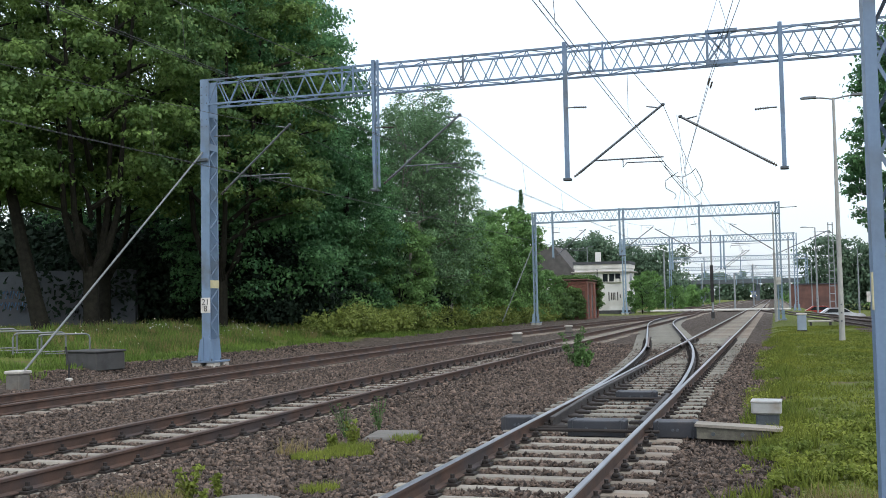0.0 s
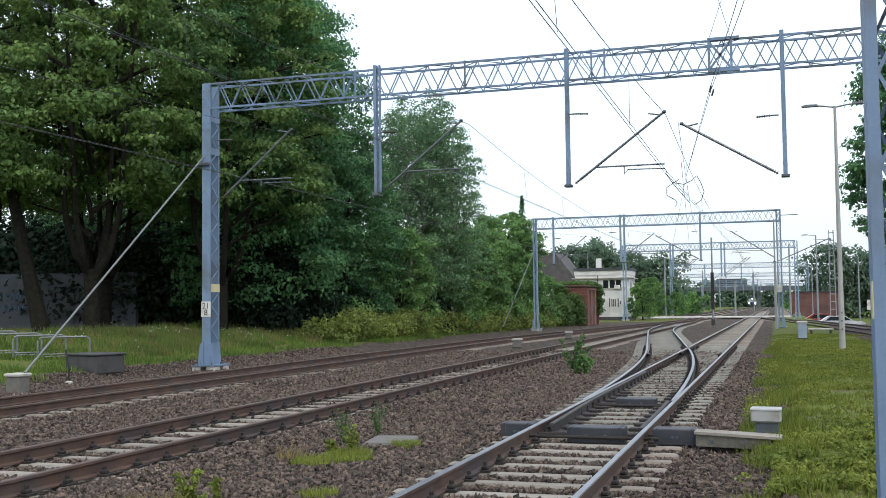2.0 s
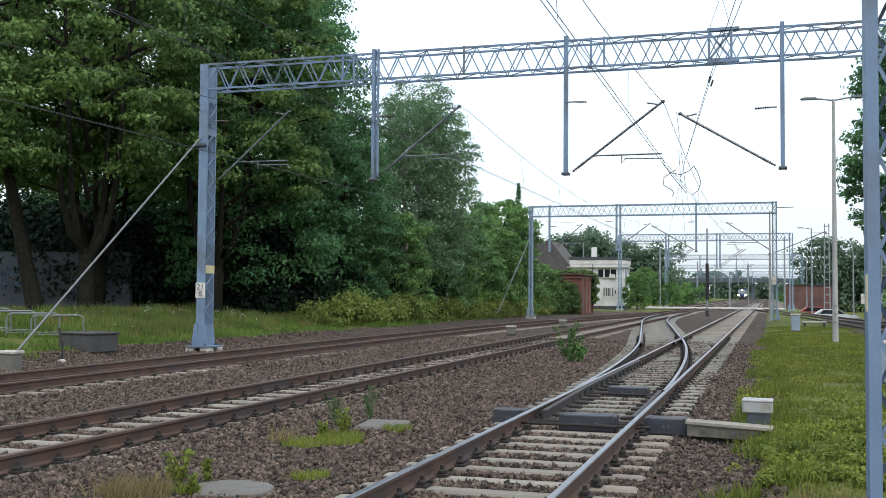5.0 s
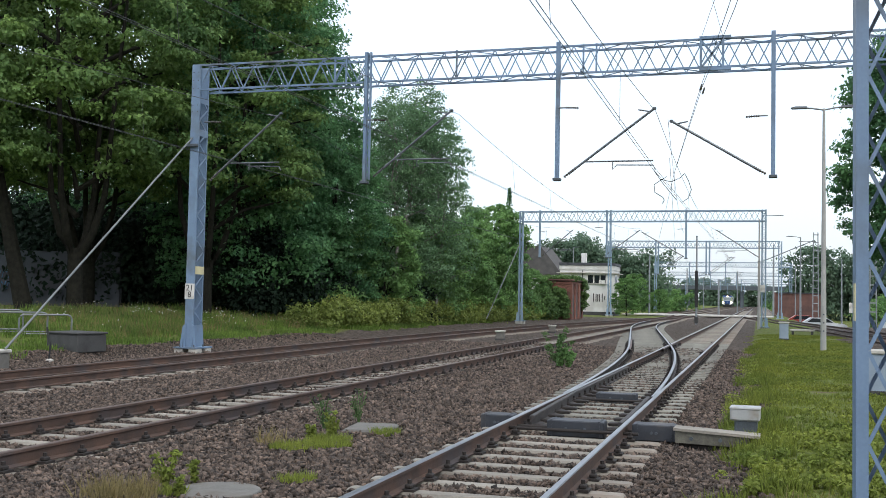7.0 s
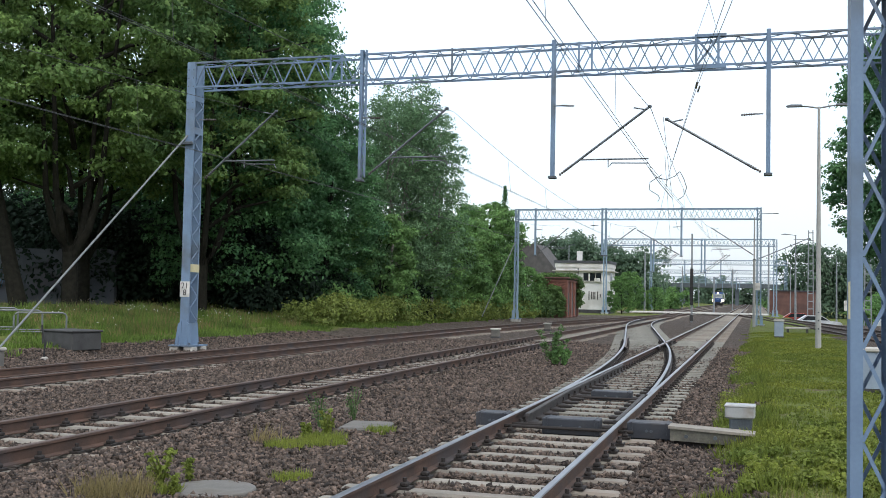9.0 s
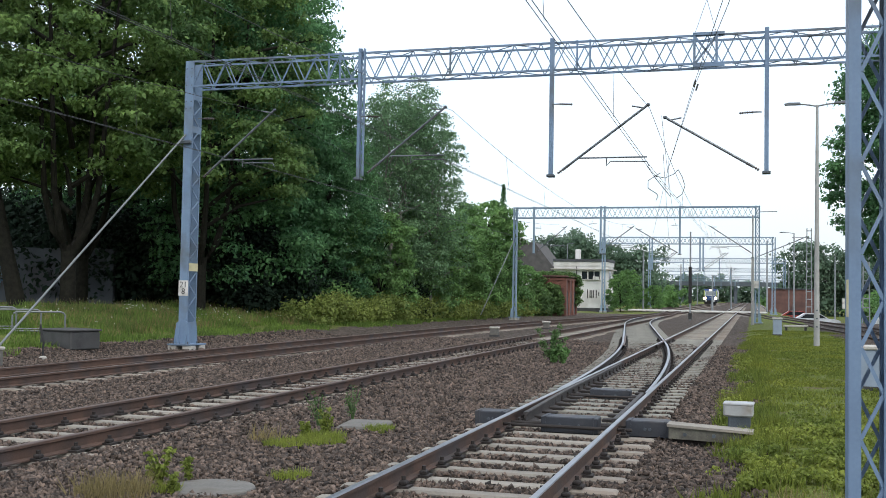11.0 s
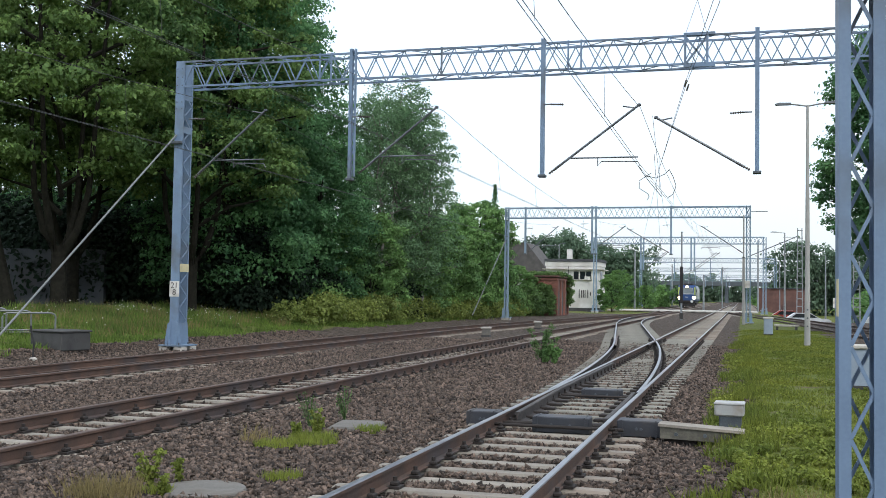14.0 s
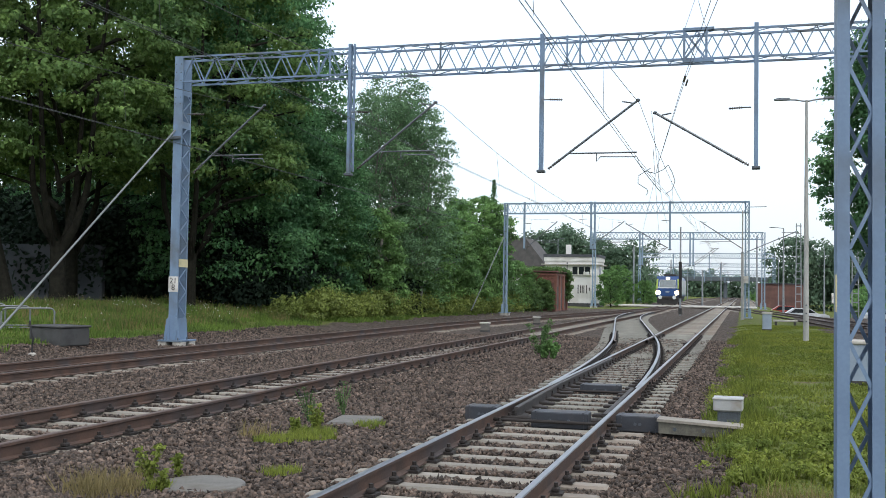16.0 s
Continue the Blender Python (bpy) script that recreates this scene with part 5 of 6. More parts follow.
def clump_points(centres, radii, count, seed, flat=0.75, shell=0.55):
    """Points scattered in ragged clumps, denser towards each clump's outside and top."""
    rs = np.random.RandomState(seed)
    c, r = np.array(centres), np.array(radii)
    pick = rs.choice(len(c), count, p=r**2 / (r**2).sum())
    d = rs.normal(size=(count, 3))
    d[:, 2] = np.where(rs.rand(count) < 0.3, d[:, 2], np.abs(d[:, 2]))
    d /= np.linalg.norm(d, axis=1)[:, None]
    q = shell + (1 - shell) * rs.rand(count) ** 0.7
    q *= 1 + 0.18 * rs.normal(size=count)
    off = d * (r[pick] * q)[:, None]
    off[:, 2] *= flat
    nrm = d.copy()
    nrm[:, 2] += 0.6
    return c[pick] + off, nrm


def crown_clumps(h, base, rx, n, seed, top=0.3, rmin=0.7, rmax=1.6):
    """Clump centres filling an uneven crown from height base to h."""
    rs = np.random.RandomState(seed)
    out, rad = [], []
    for i in range(n):
        f = (i + rs.rand()) / n
        z = base + (h - base) * f
        w = rx * (1 - (abs(f - 0.42) / (0.62 if f > 0.42 else 0.75)) ** 2.2) ** 0.5 if abs(f - 0.42) < 0.6 else rx * top
        a = i * 2.4 + rs.uniform(-0.6, 0.6)
        d = w * (0.45 + 0.55 * rs.rand() ** 0.5)
        out.append((math.cos(a) * d, math.sin(a) * d, z))
        rad.append(rs.uniform(rmin, rmax))
    return out, rad


def tree_proto(label, h, base, rx, clumps, leaves, size, leaf, bark, seed, trunk_r=0.3, rmin=0.9, rmax=1.9, stems=1, droop=False, flat=0.6, shell=0.5):
    t = thing("tree", label, "tree", group="trees along the bank")
    rs = random.Random(seed)
    cs, rad = crown_clumps(h, base, rx, clumps, seed, rmin=rmin, rmax=rmax)
    if stems == 1:
        pts = [(rs.uniform(-0.15, 0.15) * i, rs.uniform(-0.15, 0.15) * i, -0.3 + h * 0.16 * i) for i in range(6)]
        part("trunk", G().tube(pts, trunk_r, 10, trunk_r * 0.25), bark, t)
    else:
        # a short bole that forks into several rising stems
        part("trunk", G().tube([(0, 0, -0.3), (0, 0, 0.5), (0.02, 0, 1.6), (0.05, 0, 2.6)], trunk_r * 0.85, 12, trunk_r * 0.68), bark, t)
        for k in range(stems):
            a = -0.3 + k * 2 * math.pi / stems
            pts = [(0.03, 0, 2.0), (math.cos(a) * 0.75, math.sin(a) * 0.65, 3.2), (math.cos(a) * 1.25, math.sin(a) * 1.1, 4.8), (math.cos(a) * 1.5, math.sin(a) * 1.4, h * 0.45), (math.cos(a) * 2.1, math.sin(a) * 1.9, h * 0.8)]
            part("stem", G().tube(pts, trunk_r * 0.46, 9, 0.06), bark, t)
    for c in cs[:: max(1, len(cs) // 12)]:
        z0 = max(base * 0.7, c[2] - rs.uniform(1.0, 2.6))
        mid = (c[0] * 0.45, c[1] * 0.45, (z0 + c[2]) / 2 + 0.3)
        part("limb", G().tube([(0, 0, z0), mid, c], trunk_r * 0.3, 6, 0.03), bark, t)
    p, nr = clump_points(cs, rad, leaves, seed, flat, shell)
    if droop:
        # hanging twigs below each clump
        rs2 = np.random.RandomState(seed + 9)
        cell = np.floor(p[:, 0] * 5) * 57 + np.floor(p[:, 1] * 5)
        k = (np.mod(cell, 7) < 3) & (rs2.rand(len(p)) < 0.8)
        p[k, 2] -= rs2.rand(k.sum()) ** 1.3 * 1.9
    part("crown", leaf_mesh("crown", p, nr, size, seed=seed), leaf, t)
    return t


def put(proto, x, y, rz, s, label="", dz=0.0):
    ob = copy_thing(proto, pose(x, y, ground_z(x, y) + dz, 0, 0, rz))
    ob.scale = (s, s, s)
    if label:
        ob["label"] = label
    return ob


MAPLE = tree_proto("tall broad maple forking into several stems", 17.5, 5.6, 5.6, 190, 46000, 0.2, LEAF_MAPLE, BARK, 11, 0.42, 0.55, 1.25, stems=4, flat=0.45, shell=0.3)
CHESTNUT = tree_proto("tall dark broadleaf tree with dense foliage", 18, 1.2, 4.8, 210, 44000, 0.205, LEAF_DARK, BARK, 12, 0.36, 0.7, 1.5, flat=0.55, shell=0.45)
BIRCH_T = tree_proto("slender birch with hanging twigs", 14.5, 3.0, 2.8, 95, 17000, 0.15, LEAF_BIRCH, BIRCH, 13, 0.16, 0.45, 0.95, droop=True)
SMALL = tree_proto("young bushy tree with bright green leaves", 7, 0.4, 2.5, 80, 15000, 0.19, LEAF_BUSH, BARK, 14, 0.12, 0.35, 0.8)
POPLAR = tree_proto("tall tree with airy foliage beyond the sidings", 16, 4.2, 3.8, 120, 36000, 0.22, LEAF_DARK, BARK, 15, 0.22, 0.6, 1.2)
SPRUCE = thing("tree", "thin dark spruce top", "tree", group="trees along the bank")
part("trunk", G().tube([(0, 0, 0), (0, 0, 11.5)], 0.14, 8, 0.02), BARK, SPRUCE)
sp = [(math.cos(a * 2.4) * (11.6 - z) * 0.17 * q, math.sin(a * 2.4) * (11.6 - z) * 0.17 * q, z - 0.25 * q) for a, z in enumerate(np.linspace(3, 11.5, 60)) for q in (0.3, 0.6, 1.0)]
pp, pn = clump_points(sp, [0.15] * len(sp), 4500, 3)
part("crown", leaf_mesh("crown", pp, pn, 0.16, 0.2, 4), LEAF_DARK, SPRUCE)

PLACES = (
    (MAPLE, -31.5, 44.0, 130, 1.0), (MAPLE, -34.0, 37.5, 250, 1.05), (MAPLE, -24.6, 43.2, 60, 0.98),
    (CHESTNUT, -25.0, 47.8, 40, 0.98), (CHESTNUT, -26.0, 53.0, 200, 1.0), (CHESTNUT, -22.6, 53.5, 310, 0.6), (CHESTNUT, -28.0, 52.5, 300, 0.9),
    (CHESTNUT, -24.0, 58.5, 120, 0.55), (CHESTNUT, -40, 56, 170, 0.75),
    (BIRCH_T, -20.6, 61.2, 0, 1.0), (BIRCH_T, -19.4, 63.0, 120, 0.88), (BIRCH_T, -21.3, 60.0, 200, 0.92), (BIRCH_T, -21.5, 65.0, 80, 0.95),
)
YOUNG_PLACES = (
    (SMALL, -20.4, 56, 50, 0.85), (SMALL, -20.3, 64, 150, 0.95), (SMALL, -20.2, 70, 220, 0.95), (SMALL, -20.6, 76, 20, 1.05),
    (SMALL, -21.0, 83, 100, 1.25), (SMALL, -22.4, 87, 260, 1.35), (SMALL, -22.8, 78, 330, 1.1), (CHESTNUT, -27, 84, 30, 0.5),
    (SMALL, -19.2, 90, 15, 0.62), (SMALL, -18.3, 93.5, 75, 0.5), (SMALL, -14.75, 123, 45, 0.62), (SMALL, -13.6, 152, 195, 0.5), (SMALL, -17.0, 150, 195, 0.8),
    (POPLAR, 9.8, 58, 140, 0.95), (POPLAR, 10.5, 65, 240, 1.0),
)
for proto, x, y, rz, s in PLACES + YOUNG_PLACES:
    put(proto, x, y, rz, s)
for proto, spot, rz in ((MAPLE, (-27.2, 37.1), 200), (CHESTNUT, (-34, 60), 0), (BIRCH_T, (-24.6, 70), 0), (SMALL, (-22, 80), 0), (POPLAR, (8.2, 60.5), 0), (SPRUCE, (-21.2, 90), 0)):
    proto.matrix_basis = pose(*spot, ground_z(*spot), 0, 0, rz)


def leaning_tree():
    x, y = -28.7, 36.0
    t = thing("tree", "dark leaning tree at the bank", "tree", (x, y, ground_z(x, y)), group="trees along the bank")
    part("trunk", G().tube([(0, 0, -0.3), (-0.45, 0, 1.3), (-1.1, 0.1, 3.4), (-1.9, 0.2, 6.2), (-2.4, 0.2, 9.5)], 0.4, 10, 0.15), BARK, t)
    cs = [(-2.4 + random.uniform(-2, 1.6), random.uniform(-1.8, 1.8), random.uniform(5.5, 10.5)) for _ in range(34)]
    p, n = clump_points(cs, [random.uniform(0.6, 1.1) for _ in cs], 9000, 71, 0.5, 0.3)
    part("crown", leaf_mesh("crown", p, n, 0.2, seed=71), LEAF_MAPLE, t)
    return t


random.seed(70)
leaning_tree()


def shrub(name, label, cat, centres, radii, count, size, leaf, seed, kind="", flat=0.8, spread=0.35, shell=0.4):
    p, n = clump_points(centres, radii, count, seed, flat, shell)
    me = leaf_mesh(name, p, n, size, spread, seed)
    me.materials.append(leaf)
    return tagged(new(name, me), label, cat, kind=kind)


def hedge_band(label, xa, ya, xb, yb, width, h0, h1, n, count, size, leaf, seed):
    rs = np.random.RandomState(seed)
    cs, rd = [], []
    for i in range(n):
        f = rs.rand()
        x, y = xa + (xb - xa) * f + rs.uniform(-width, width), ya + (yb - ya) * f + rs.uniform(-1, 1)
        r = rs.uniform(h0, h1) * 0.5
        cs.append((x, y, ground_z(x, y) + rs.rand() * h1 * 0.55))
        rd.append(r)
    return shrub("undergrowth", label, "undergrowth", cs, rd, count, size, leaf, seed, "stuff")


# backing under the crowns: the shade is put into the leaf colour
hedge_band("thicket behind the trunks with deep shade in its leaf colour", -37, 47.5, -23.5, 49.5, 1.0, 3.5, 6.0, 100, 36000, 0.3, LEAF_SHADE, 28)
hedge_band("dense undergrowth beneath the trees with shade-darkened leaves", -24, 46, -20.8, 62, 1.2, 1.5, 3.2, 70, 20000, 0.24, LEAF_SHADE, 21)
hedge_band("tall shady thicket behind the bank", -23, 58, -21.5, 82, 1.5, 2.5, 5.0, 70, 22000, 0.26, LEAF_BUSH, 22)
hedge_band("olive green scrub along the bank", -19.8, 45, -18.5, 90, 0.9, 0.9, 1.9, 190, 42000, 0.15, LEAF_OLIVE, 23)
hedge_band("bright green shrubs on the slope", -21.4, 50, -19.4, 88, 0.8, 1.4, 2.9, 70, 22000, 0.19, LEAF_BUSH, 24)
hedge_band("ivy and bushes round the brick hut", -21, 86, -17.6, 91.6, 0.6, 1.6, 3.2, 46, 17000, 0.22, LEAF_IVY, 25)
rsi = np.random.RandomState(61)
ivy = [(rsi.uniform(-19.3, -16.4), 92.8, rsi.uniform(0.1, 2.5)) for _ in range(90)] + [(rsi.uniform(-16.1, -15.8), rsi.uniform(98.6, 99.8), rsi.uniform(0.8, 3.4)) for _ in range(18)] + [(rsi.uniform(-18.8, -16.0), rsi.uniform(93.2, 99), 3.5) for _ in range(40)] + [(rsi.uniform(-19.3, -18.0), 92.8, rsi.uniform(2.0, 3.4)) for _ in range(16)]
shrub("ivy", "dark green ivy climbing over the brick hut", "ivy", ivy, [0.38] * len(ivy), 24000, 0.17, LEAF_IVY, 62, "stuff")
# more shade-coloured backing, added to close the sky gaps
hedge_band("dense shade-dark foliage behind the yard wall", -54, 50, -36, 54, 1.5, 4, 8, 70, 30000, 0.4, LEAF_SHADE, 29)
hedge_band("shade-dark wood behind the yard wall", -72, 60, -30, 66, 3, 5, 11, 120, 52000, 0.45, LEAF_SHADE, 26)
hedge_band("green bushes beyond the sidings", 9, 112, 40, 122, 2, 2.0, 4.5, 50, 9000, 0.4, LEAF_BUSH, 27)


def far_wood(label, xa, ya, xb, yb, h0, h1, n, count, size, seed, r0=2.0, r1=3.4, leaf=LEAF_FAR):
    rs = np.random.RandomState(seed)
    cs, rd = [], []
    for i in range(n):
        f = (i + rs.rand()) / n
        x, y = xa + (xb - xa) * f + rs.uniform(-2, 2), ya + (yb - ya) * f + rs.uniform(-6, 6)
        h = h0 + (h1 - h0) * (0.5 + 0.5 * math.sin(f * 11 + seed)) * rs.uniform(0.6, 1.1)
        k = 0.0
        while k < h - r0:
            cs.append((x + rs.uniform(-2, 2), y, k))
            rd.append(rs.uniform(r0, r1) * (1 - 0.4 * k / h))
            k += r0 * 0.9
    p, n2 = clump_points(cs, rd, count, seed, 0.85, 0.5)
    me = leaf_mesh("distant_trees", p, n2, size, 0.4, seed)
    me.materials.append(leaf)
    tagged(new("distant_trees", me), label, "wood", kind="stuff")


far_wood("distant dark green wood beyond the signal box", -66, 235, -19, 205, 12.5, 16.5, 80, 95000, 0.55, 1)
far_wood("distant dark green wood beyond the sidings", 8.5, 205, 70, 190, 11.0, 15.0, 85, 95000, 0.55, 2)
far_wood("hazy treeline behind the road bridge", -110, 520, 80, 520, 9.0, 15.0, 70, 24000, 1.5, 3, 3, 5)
far_wood("low bushes beside the far tracks", -40, 300, -13, 180, 2.2, 4.2, 40, 16000, 0.4, 4, 0.7, 1.4, LEAF_BUSH)
far_wood("green bushes beside the far sidings", 4, 330, 12, 250, 2.2, 4.2, 24, 9000, 0.45, 5, 0.7, 1.4, LEAF_BUSH)


# ---- weeds, turf and loose stones ----
def weed(x, y, h, label, leaf=LEAF_WEED, seed=1, count=120, size=0.09):
    t = thing("weed_plant", label, "weed", (x, y, ground_z(x, y)), group="weeds among the stones")
    rs = random.Random(seed)
    cs = []
    for k in range(7):
        a = rs.uniform(0, 6.28)
        q = rs.uniform(0.2, 1.0)
        tip = (math.cos(a) * h * 0.4 * q, math.sin(a) * h * 0.4 * q, h * rs.uniform(0.5, 1.0))
        part("stem", G().tube([(0, 0, 0), (tip[0] * 0.5, tip[1] * 0.5, tip[2] * 0.6), tip], 0.006, 4), leaf, t)
        for f in (0.35, 0.6, 0.8, 1.0):
            cs.append(tuple(c * f for c in tip))
    p, n = clump_points(cs, [h * 0.13] * len(cs), count, seed, 0.8, 0.2)
    tagged(part("foliage", leaf_mesh("foliage", p, n, size, 0.3, seed), leaf, t), kind="stuff")
    return t


weed(-5.2, 28.0, 1.05, "bushy green weed standing in the ballast", LEAF_IVY, 3, 800, 0.075)
weed(-5.1, 27.7, 0.55, "low green weed at the foot of a bush", LEAF_BUSH, 4, 700, 0.1)
weed(-4.85, 27.8, 0.45, "low green weed at the foot of a bush", LEAF_BUSH, 14, 500, 0.1)
weed(-5.24, 8.6, 0.36, "leafy green weed between the tracks", LEAF_WEED, 5, 200, 0.055)
weed(-5.12, 8.9, 0.26, "small leafy weed between the tracks", LEAF_WEED, 6, 160, 0.05)
weed(-4.95, 8.3, 0.2, "small leafy weed between the tracks", LEAF_WEED, 15, 140, 0.05)
weed(-5.25, 12.5, 0.32, "leafy weed beside the cover slab", LEAF_WEED, 7, 320, 0.045)
weed(-5.4, 12.2, 0.25, "leafy weed beside the cover slab", LEAF_WEED, 8, 200, 0.05)
weed(-5.6, 13.1, 0.55, "airy green weed near the rail", LEAF_IVY, 9, 240, 0.03)
weed(-5.42, 13.9, 0.5, "airy green weed near the rail", LEAF_IVY, 10, 220, 0.03)


def blades(name, label, spots, count, h, leaf, seed, width=0.012):
    """Grass blades round given spots (x, y, radius)."""
    rs = np.random.RandomState(seed)
    s = np.array(spots)
    pick = rs.choice(len(s), count, p=s[:, 2] ** 2 / (s[:, 2] ** 2).sum())
    a, q = rs.uniform(0, 6.283, count), np.sqrt(rs.rand(count)) * s[pick, 2]
    x, y = s[pick, 0] + np.cos(a) * q, s[pick, 1] + np.sin(a) * q
    z = np.array([ground_z(i, j) for i, j in zip(x, y)])
    hh = h * rs.uniform(0.4, 1.3, count)
    d = rs.uniform(0, 6.283, count)
    lx, ly = rs.normal(0, 0.35, count) * hh, rs.normal(0, 0.35, count) * hh
    w = width * rs.uniform(0.6, 1.5, count)
    vs = np.zeros((count, 3, 3))
    vs[:, 0] = np.stack([x - np.cos(d) * w, y - np.sin(d) * w, z - 0.02], 1)
    vs[:, 1] = np.stack([x + np.cos(d) * w, y + np.sin(d) * w, z - 0.02], 1)
    vs[:, 2] = np.stack([x + lx, y + ly, z + hh], 1)
    me = bpy.data.meshes.new(name)
    me.vertices.add(3 * count)
    me.vertices.foreach_set("co", vs.ravel())
    me.loops.add(3 * count)
    me.loops.foreach_set("vertex_index", np.arange(3 * count))
    me.polygons.add(count)
    me.polygons.foreach_set("loop_start", np.arange(count) * 3)
    me.update()
    me.validate()
    me.materials.append(leaf)
    return tagged(new(name, me), label, "grass", kind="stuff")


random.seed(8)
strip = [(random.uniform(0.1, 3.6), random.uniform(7, 60), 0.8) for _ in range(260)]
blades("grass", "short sunlit turf beside the sidings", strip, 90000, 0.055, GRASS_BLADE, 31, 0.013)
edge = [(random.uniform(-0.35, 0.35), random.uniform(9, 45), 0.25) for _ in range(110)]
blades("grass", "ragged grass edge along the ballast", edge, 16000, 0.16, GRASS_BLADE, 32, 0.012)
bank = [(-18.4 - 8.6 * random.random() ** 1.3, random.uniform(20, 75), random.uniform(0.35, 1.0)) for _ in range(420)]
blades("grass", "long meadow grass on the bank", bank, 70000, 0.17, GRASS_MEADOW, 33, 0.02)
tall = [(random.uniform(-27, -19.5), random.uniform(27, 52), random.uniform(0.2, 0.5)) for _ in range(120)]
blades("grass", "tall seeding grass stems in the meadow", tall, 7000, 0.42, GRASS_DRY, 39, 0.007)
blades("grass", "leafy green tussocks along the trees", [(x - 0.6, y, 0.6) for x, y, r in tall], 14000, 0.3, GRASS_MEADOW, 40, 0.018)
blades("grass", "green grass tufts between the tracks", [(-5.3, 11.5, 0.3), (-5.05, 11.85, 0.3), (-5.15, 12.2, 0.3), (-4.72, 13.1, 0.2), (-4.3, 9.4, 0.2), (-5.1, 8.4, 0.15)], 4600, 0.09, LEAF_WEED, 34, 0.008)
blades("grass", "dry yellow grass tufts among the stones", [(-5.72, 11.75, 0.22), (-5.5, 8.2, 0.35), (-5.3, 8.0, 0.3), (0.5, 8.6, 0.5)], 1500, 0.2, GRASS_DRY, 35, 0.006)
rsf = np.random.RandomState(77)
nest = rsf.randint(0, 14, 190)
fx = rsf.uniform(-26, -20, 14)[nest] + rsf.normal(0, 0.6, 190)
fy = rsf.uniform(29, 43, 14)[nest] + rsf.normal(0, 0.8, 190)
fp = np.array([(x, y, ground_z(x, y) + rsf.uniform(0.25, 0.5)) for x, y in zip(fx, fy)])
fl = leaf_mesh("flowers", fp, np.tile((0, -0.4, 1.0), (190, 1)), 0.045, 0.5, 5)
fl.materials.append(PETAL)
tagged(new("flowers", fl), "small white flowers in the meadow grass", "flowers", kind="stuff")
random.seed(9)
yard = [(random.uniform(-0.1, 1.9), random.uniform(9.7, 14.5)) for _ in range(200)]
shrub("weeds", "yellow-green leafy weeds at the turf edge", "weeds", [(x, y, ground_z(x, y) + 0.05) for x, y in yard], [random.uniform(0.04, 0.11) for _ in yard], 13000, 0.05, LEAF_WEED, 36, "stuff", 0.9)
clover = [(random.uniform(0.15, 3.6), random.uniform(10, 44)) for _ in range(420)]
shrub("clover", "low mottled clover among the turf", "clover", [(x, y, ground_z(x, y) + 0.02) for x, y in clover], [random.uniform(0.1, 0.3) for _ in clover], 26000, 0.055, GRASS_BLADE, 38, "stuff", 0.22)
side = [(random.uniform(-0.5, 0.05), random.uniform(11, 34)) for _ in range(40)]
shrub("weeds", "low green weeds along the ballast shoulder", "weeds", [(x, y, ground_z(x, y) + 0.04) for x, y in side], [random.uniform(0.08, 0.2) for _ in side], 4000, 0.045, LEAF_WEED, 37, "stuff", 0.9)


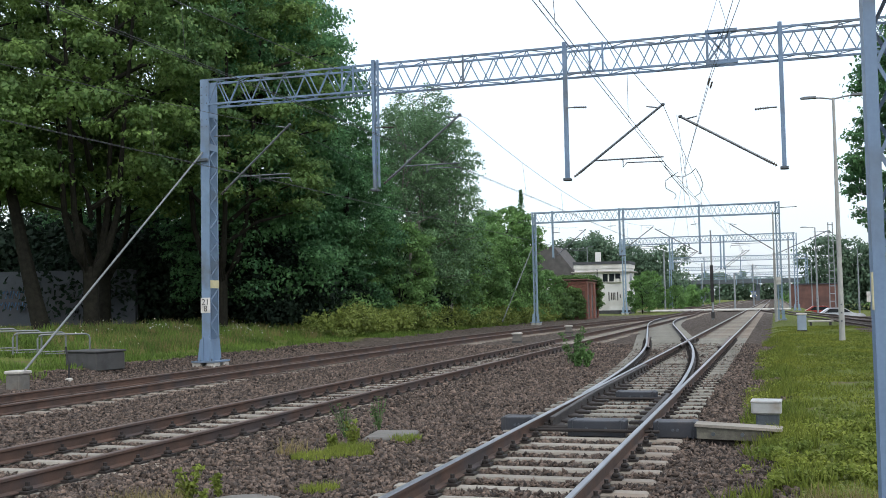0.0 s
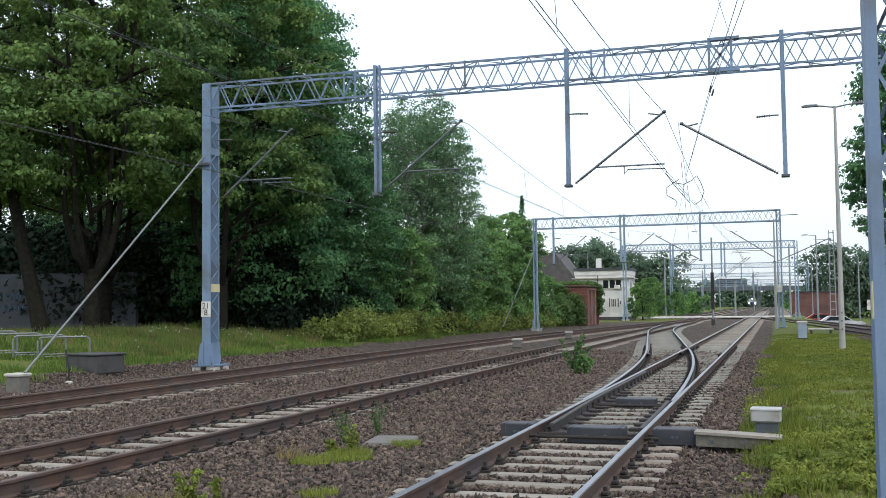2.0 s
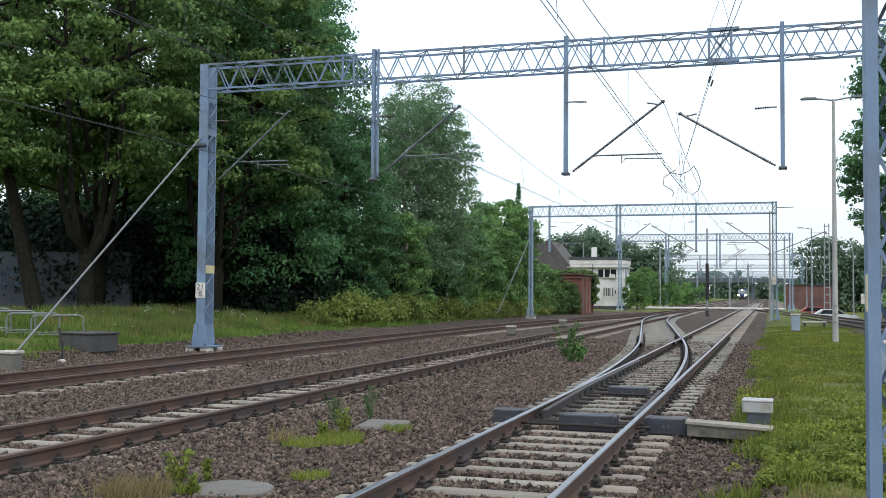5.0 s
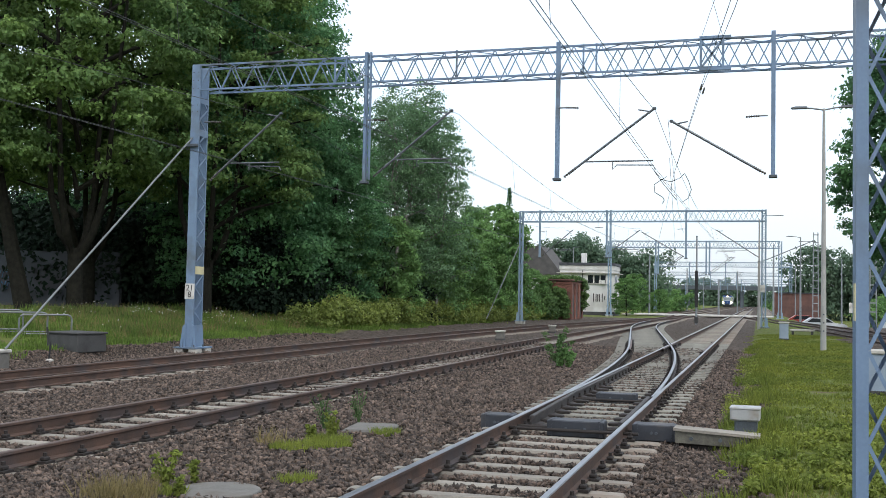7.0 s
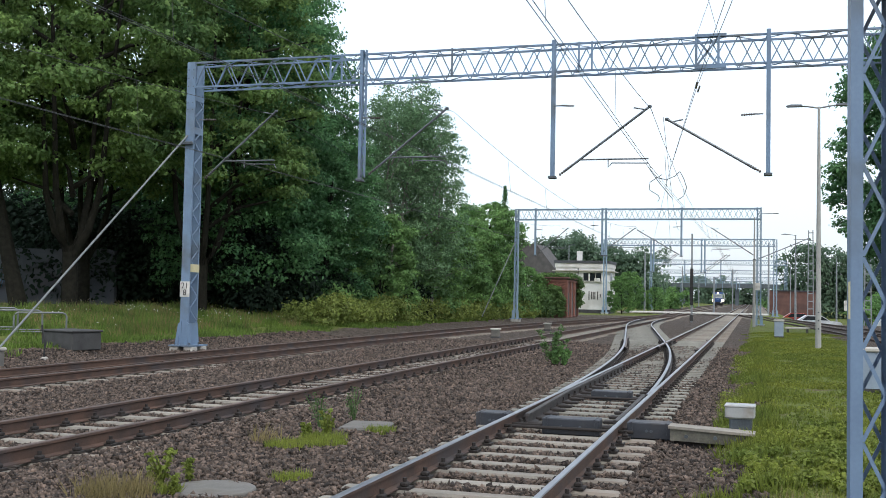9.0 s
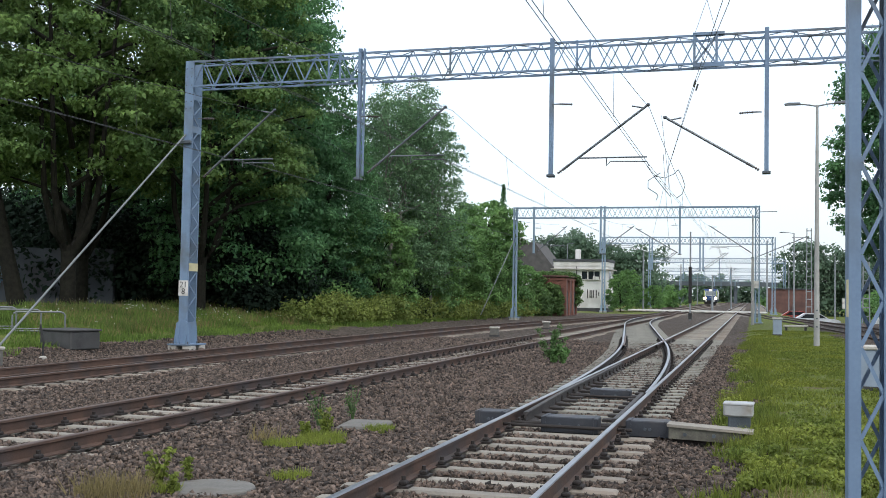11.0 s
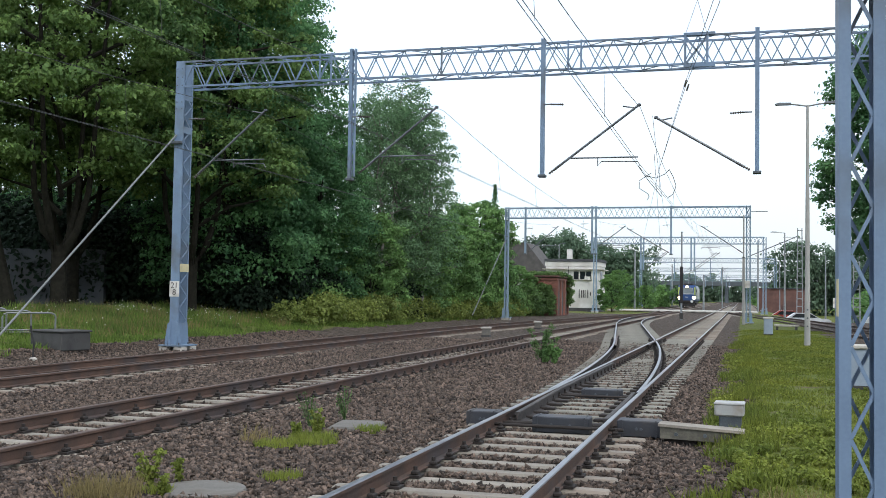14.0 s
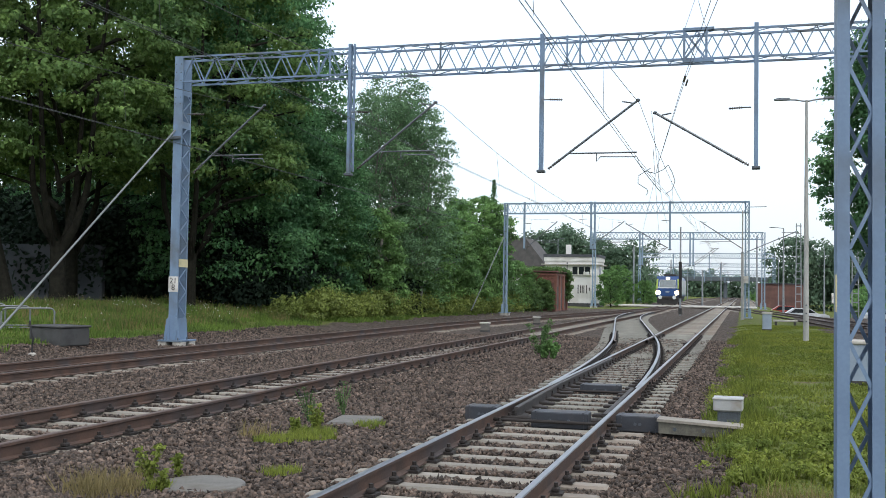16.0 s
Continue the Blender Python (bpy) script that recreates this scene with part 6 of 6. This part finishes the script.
def ballast_stones(count, seed):
    """Loose angular stones lying on the crushed-stone bed."""
    rs = np.random.RandomState(seed)
    base = np.array([(1, 0, 0.1), (0.1, 1, 0), (-1, 0.1, 0), (0, -1, 0.1), (0.25, 0.1, 0.9), (-0.2, 0, -0.9)]) * np.array((1.5, 1.15, 0.95))
    faces = np.array([(0, 1, 4), (1, 2, 4), (2, 3, 4), (3, 0, 4), (1, 0, 5), (2, 1, 5), (3, 2, 5), (0, 3, 5)])
    y = 7.2 + 34 * rs.rand(count) ** 2.1
    x = rs.uniform(-18.4, 0.2, count)
    keep = (x > -(2.0 + y * 0.75)) & ~((np.abs(x - A_X) < 0.86) & (np.abs(np.abs(x - A_X) - 0.75) < 0.11)) & ~(np.abs(np.abs(x - B_X) - 0.75) < 0.11) & (x < 0.2 - 0.5 * rs.rand(count))
    first = np.where(y > 14.2, 14.4, 3.0)
    for c, half in ((A_X, 1.25), (B_X, 1.0), (C_X, 0.75)):
        phase = np.mod(y - (first if c == A_X else 3.0) + 0.31, 0.62)
        keep &= ~((np.abs(x - c) < half) & (np.abs(phase - 0.31) < 0.155))
    keep &= ~((np.abs(x + 5.08) < 0.36) & (np.abs(y - 13.5) < 0.46)) & ~((np.abs(x + 4.75) < 0.42) & (np.abs(y - 8.65) < 0.3))
    x, y = x[keep], y[keep]
    n = len(x)
    s = rs.uniform(0.012, 0.026, n) * (1 + y / 45)
    z = np.array([ground_z(i, j) for i, j in zip(x, y)]) + s * 0.5
    q = rs.normal(size=(n, 4))
    q /= np.linalg.norm(q, axis=1)[:, None]
    w, a, b, c = q.T
    R = np.stack([1 - 2 * (b * b + c * c), 2 * (a * b - c * w), 2 * (a * c + b * w), 2 * (a * b + c * w), 1 - 2 * (a * a + c * c), 2 * (b * c - a * w), 2 * (a * c - b * w), 2 * (b * c + a * w), 1 - 2 * (a * a + b * b)], 1).reshape(n, 3, 3)
    v = base[None] * (s[:, None] * rs.uniform(0.6, 1.3, (n, 3)))[:, None, :] + rs.normal(0, 0.16, (n, 6, 3)) * s[:, None, None]
    v = np.einsum("nij,nkj->nki", R, v) + np.stack([x, y, z], 1)[:, None, :]
    f = (faces[None] + (np.arange(n) * 6)[:, None, None]).reshape(-1)
    me = bpy.data.meshes.new("ballast_stones")
    me.vertices.add(6 * n)
    me.vertices.foreach_set("co", v.ravel())
    me.loops.add(24 * n)
    me.loops.foreach_set("vertex_index", f)
    me.polygons.add(8 * n)
    me.polygons.foreach_set("loop_start", np.arange(8 * n) * 3)
    me.update()
    me.validate()
    me.materials.append(STONE)
    tagged(new("ballast_stones", me), "loose brown-grey crushed ballast stones", "ballast", kind="stuff")


ballast_stones(210000, 41)


# ---- what moves ----
def motions():
    walk(LOCO, [(t, pose(-9.2, y, 0)) for t, y in ((0, 500), (4.5, 391), (8, 311), (12.5, 214.5), (16, 137))])
    walk(LORRY, [(0, pose(-45, 409, 7.35)), (1.5, pose(-24, 409, 7.35)), (3.0, pose(-1, 409, 7.35)), (16, pose(200, 409, 7.35))])


motions()
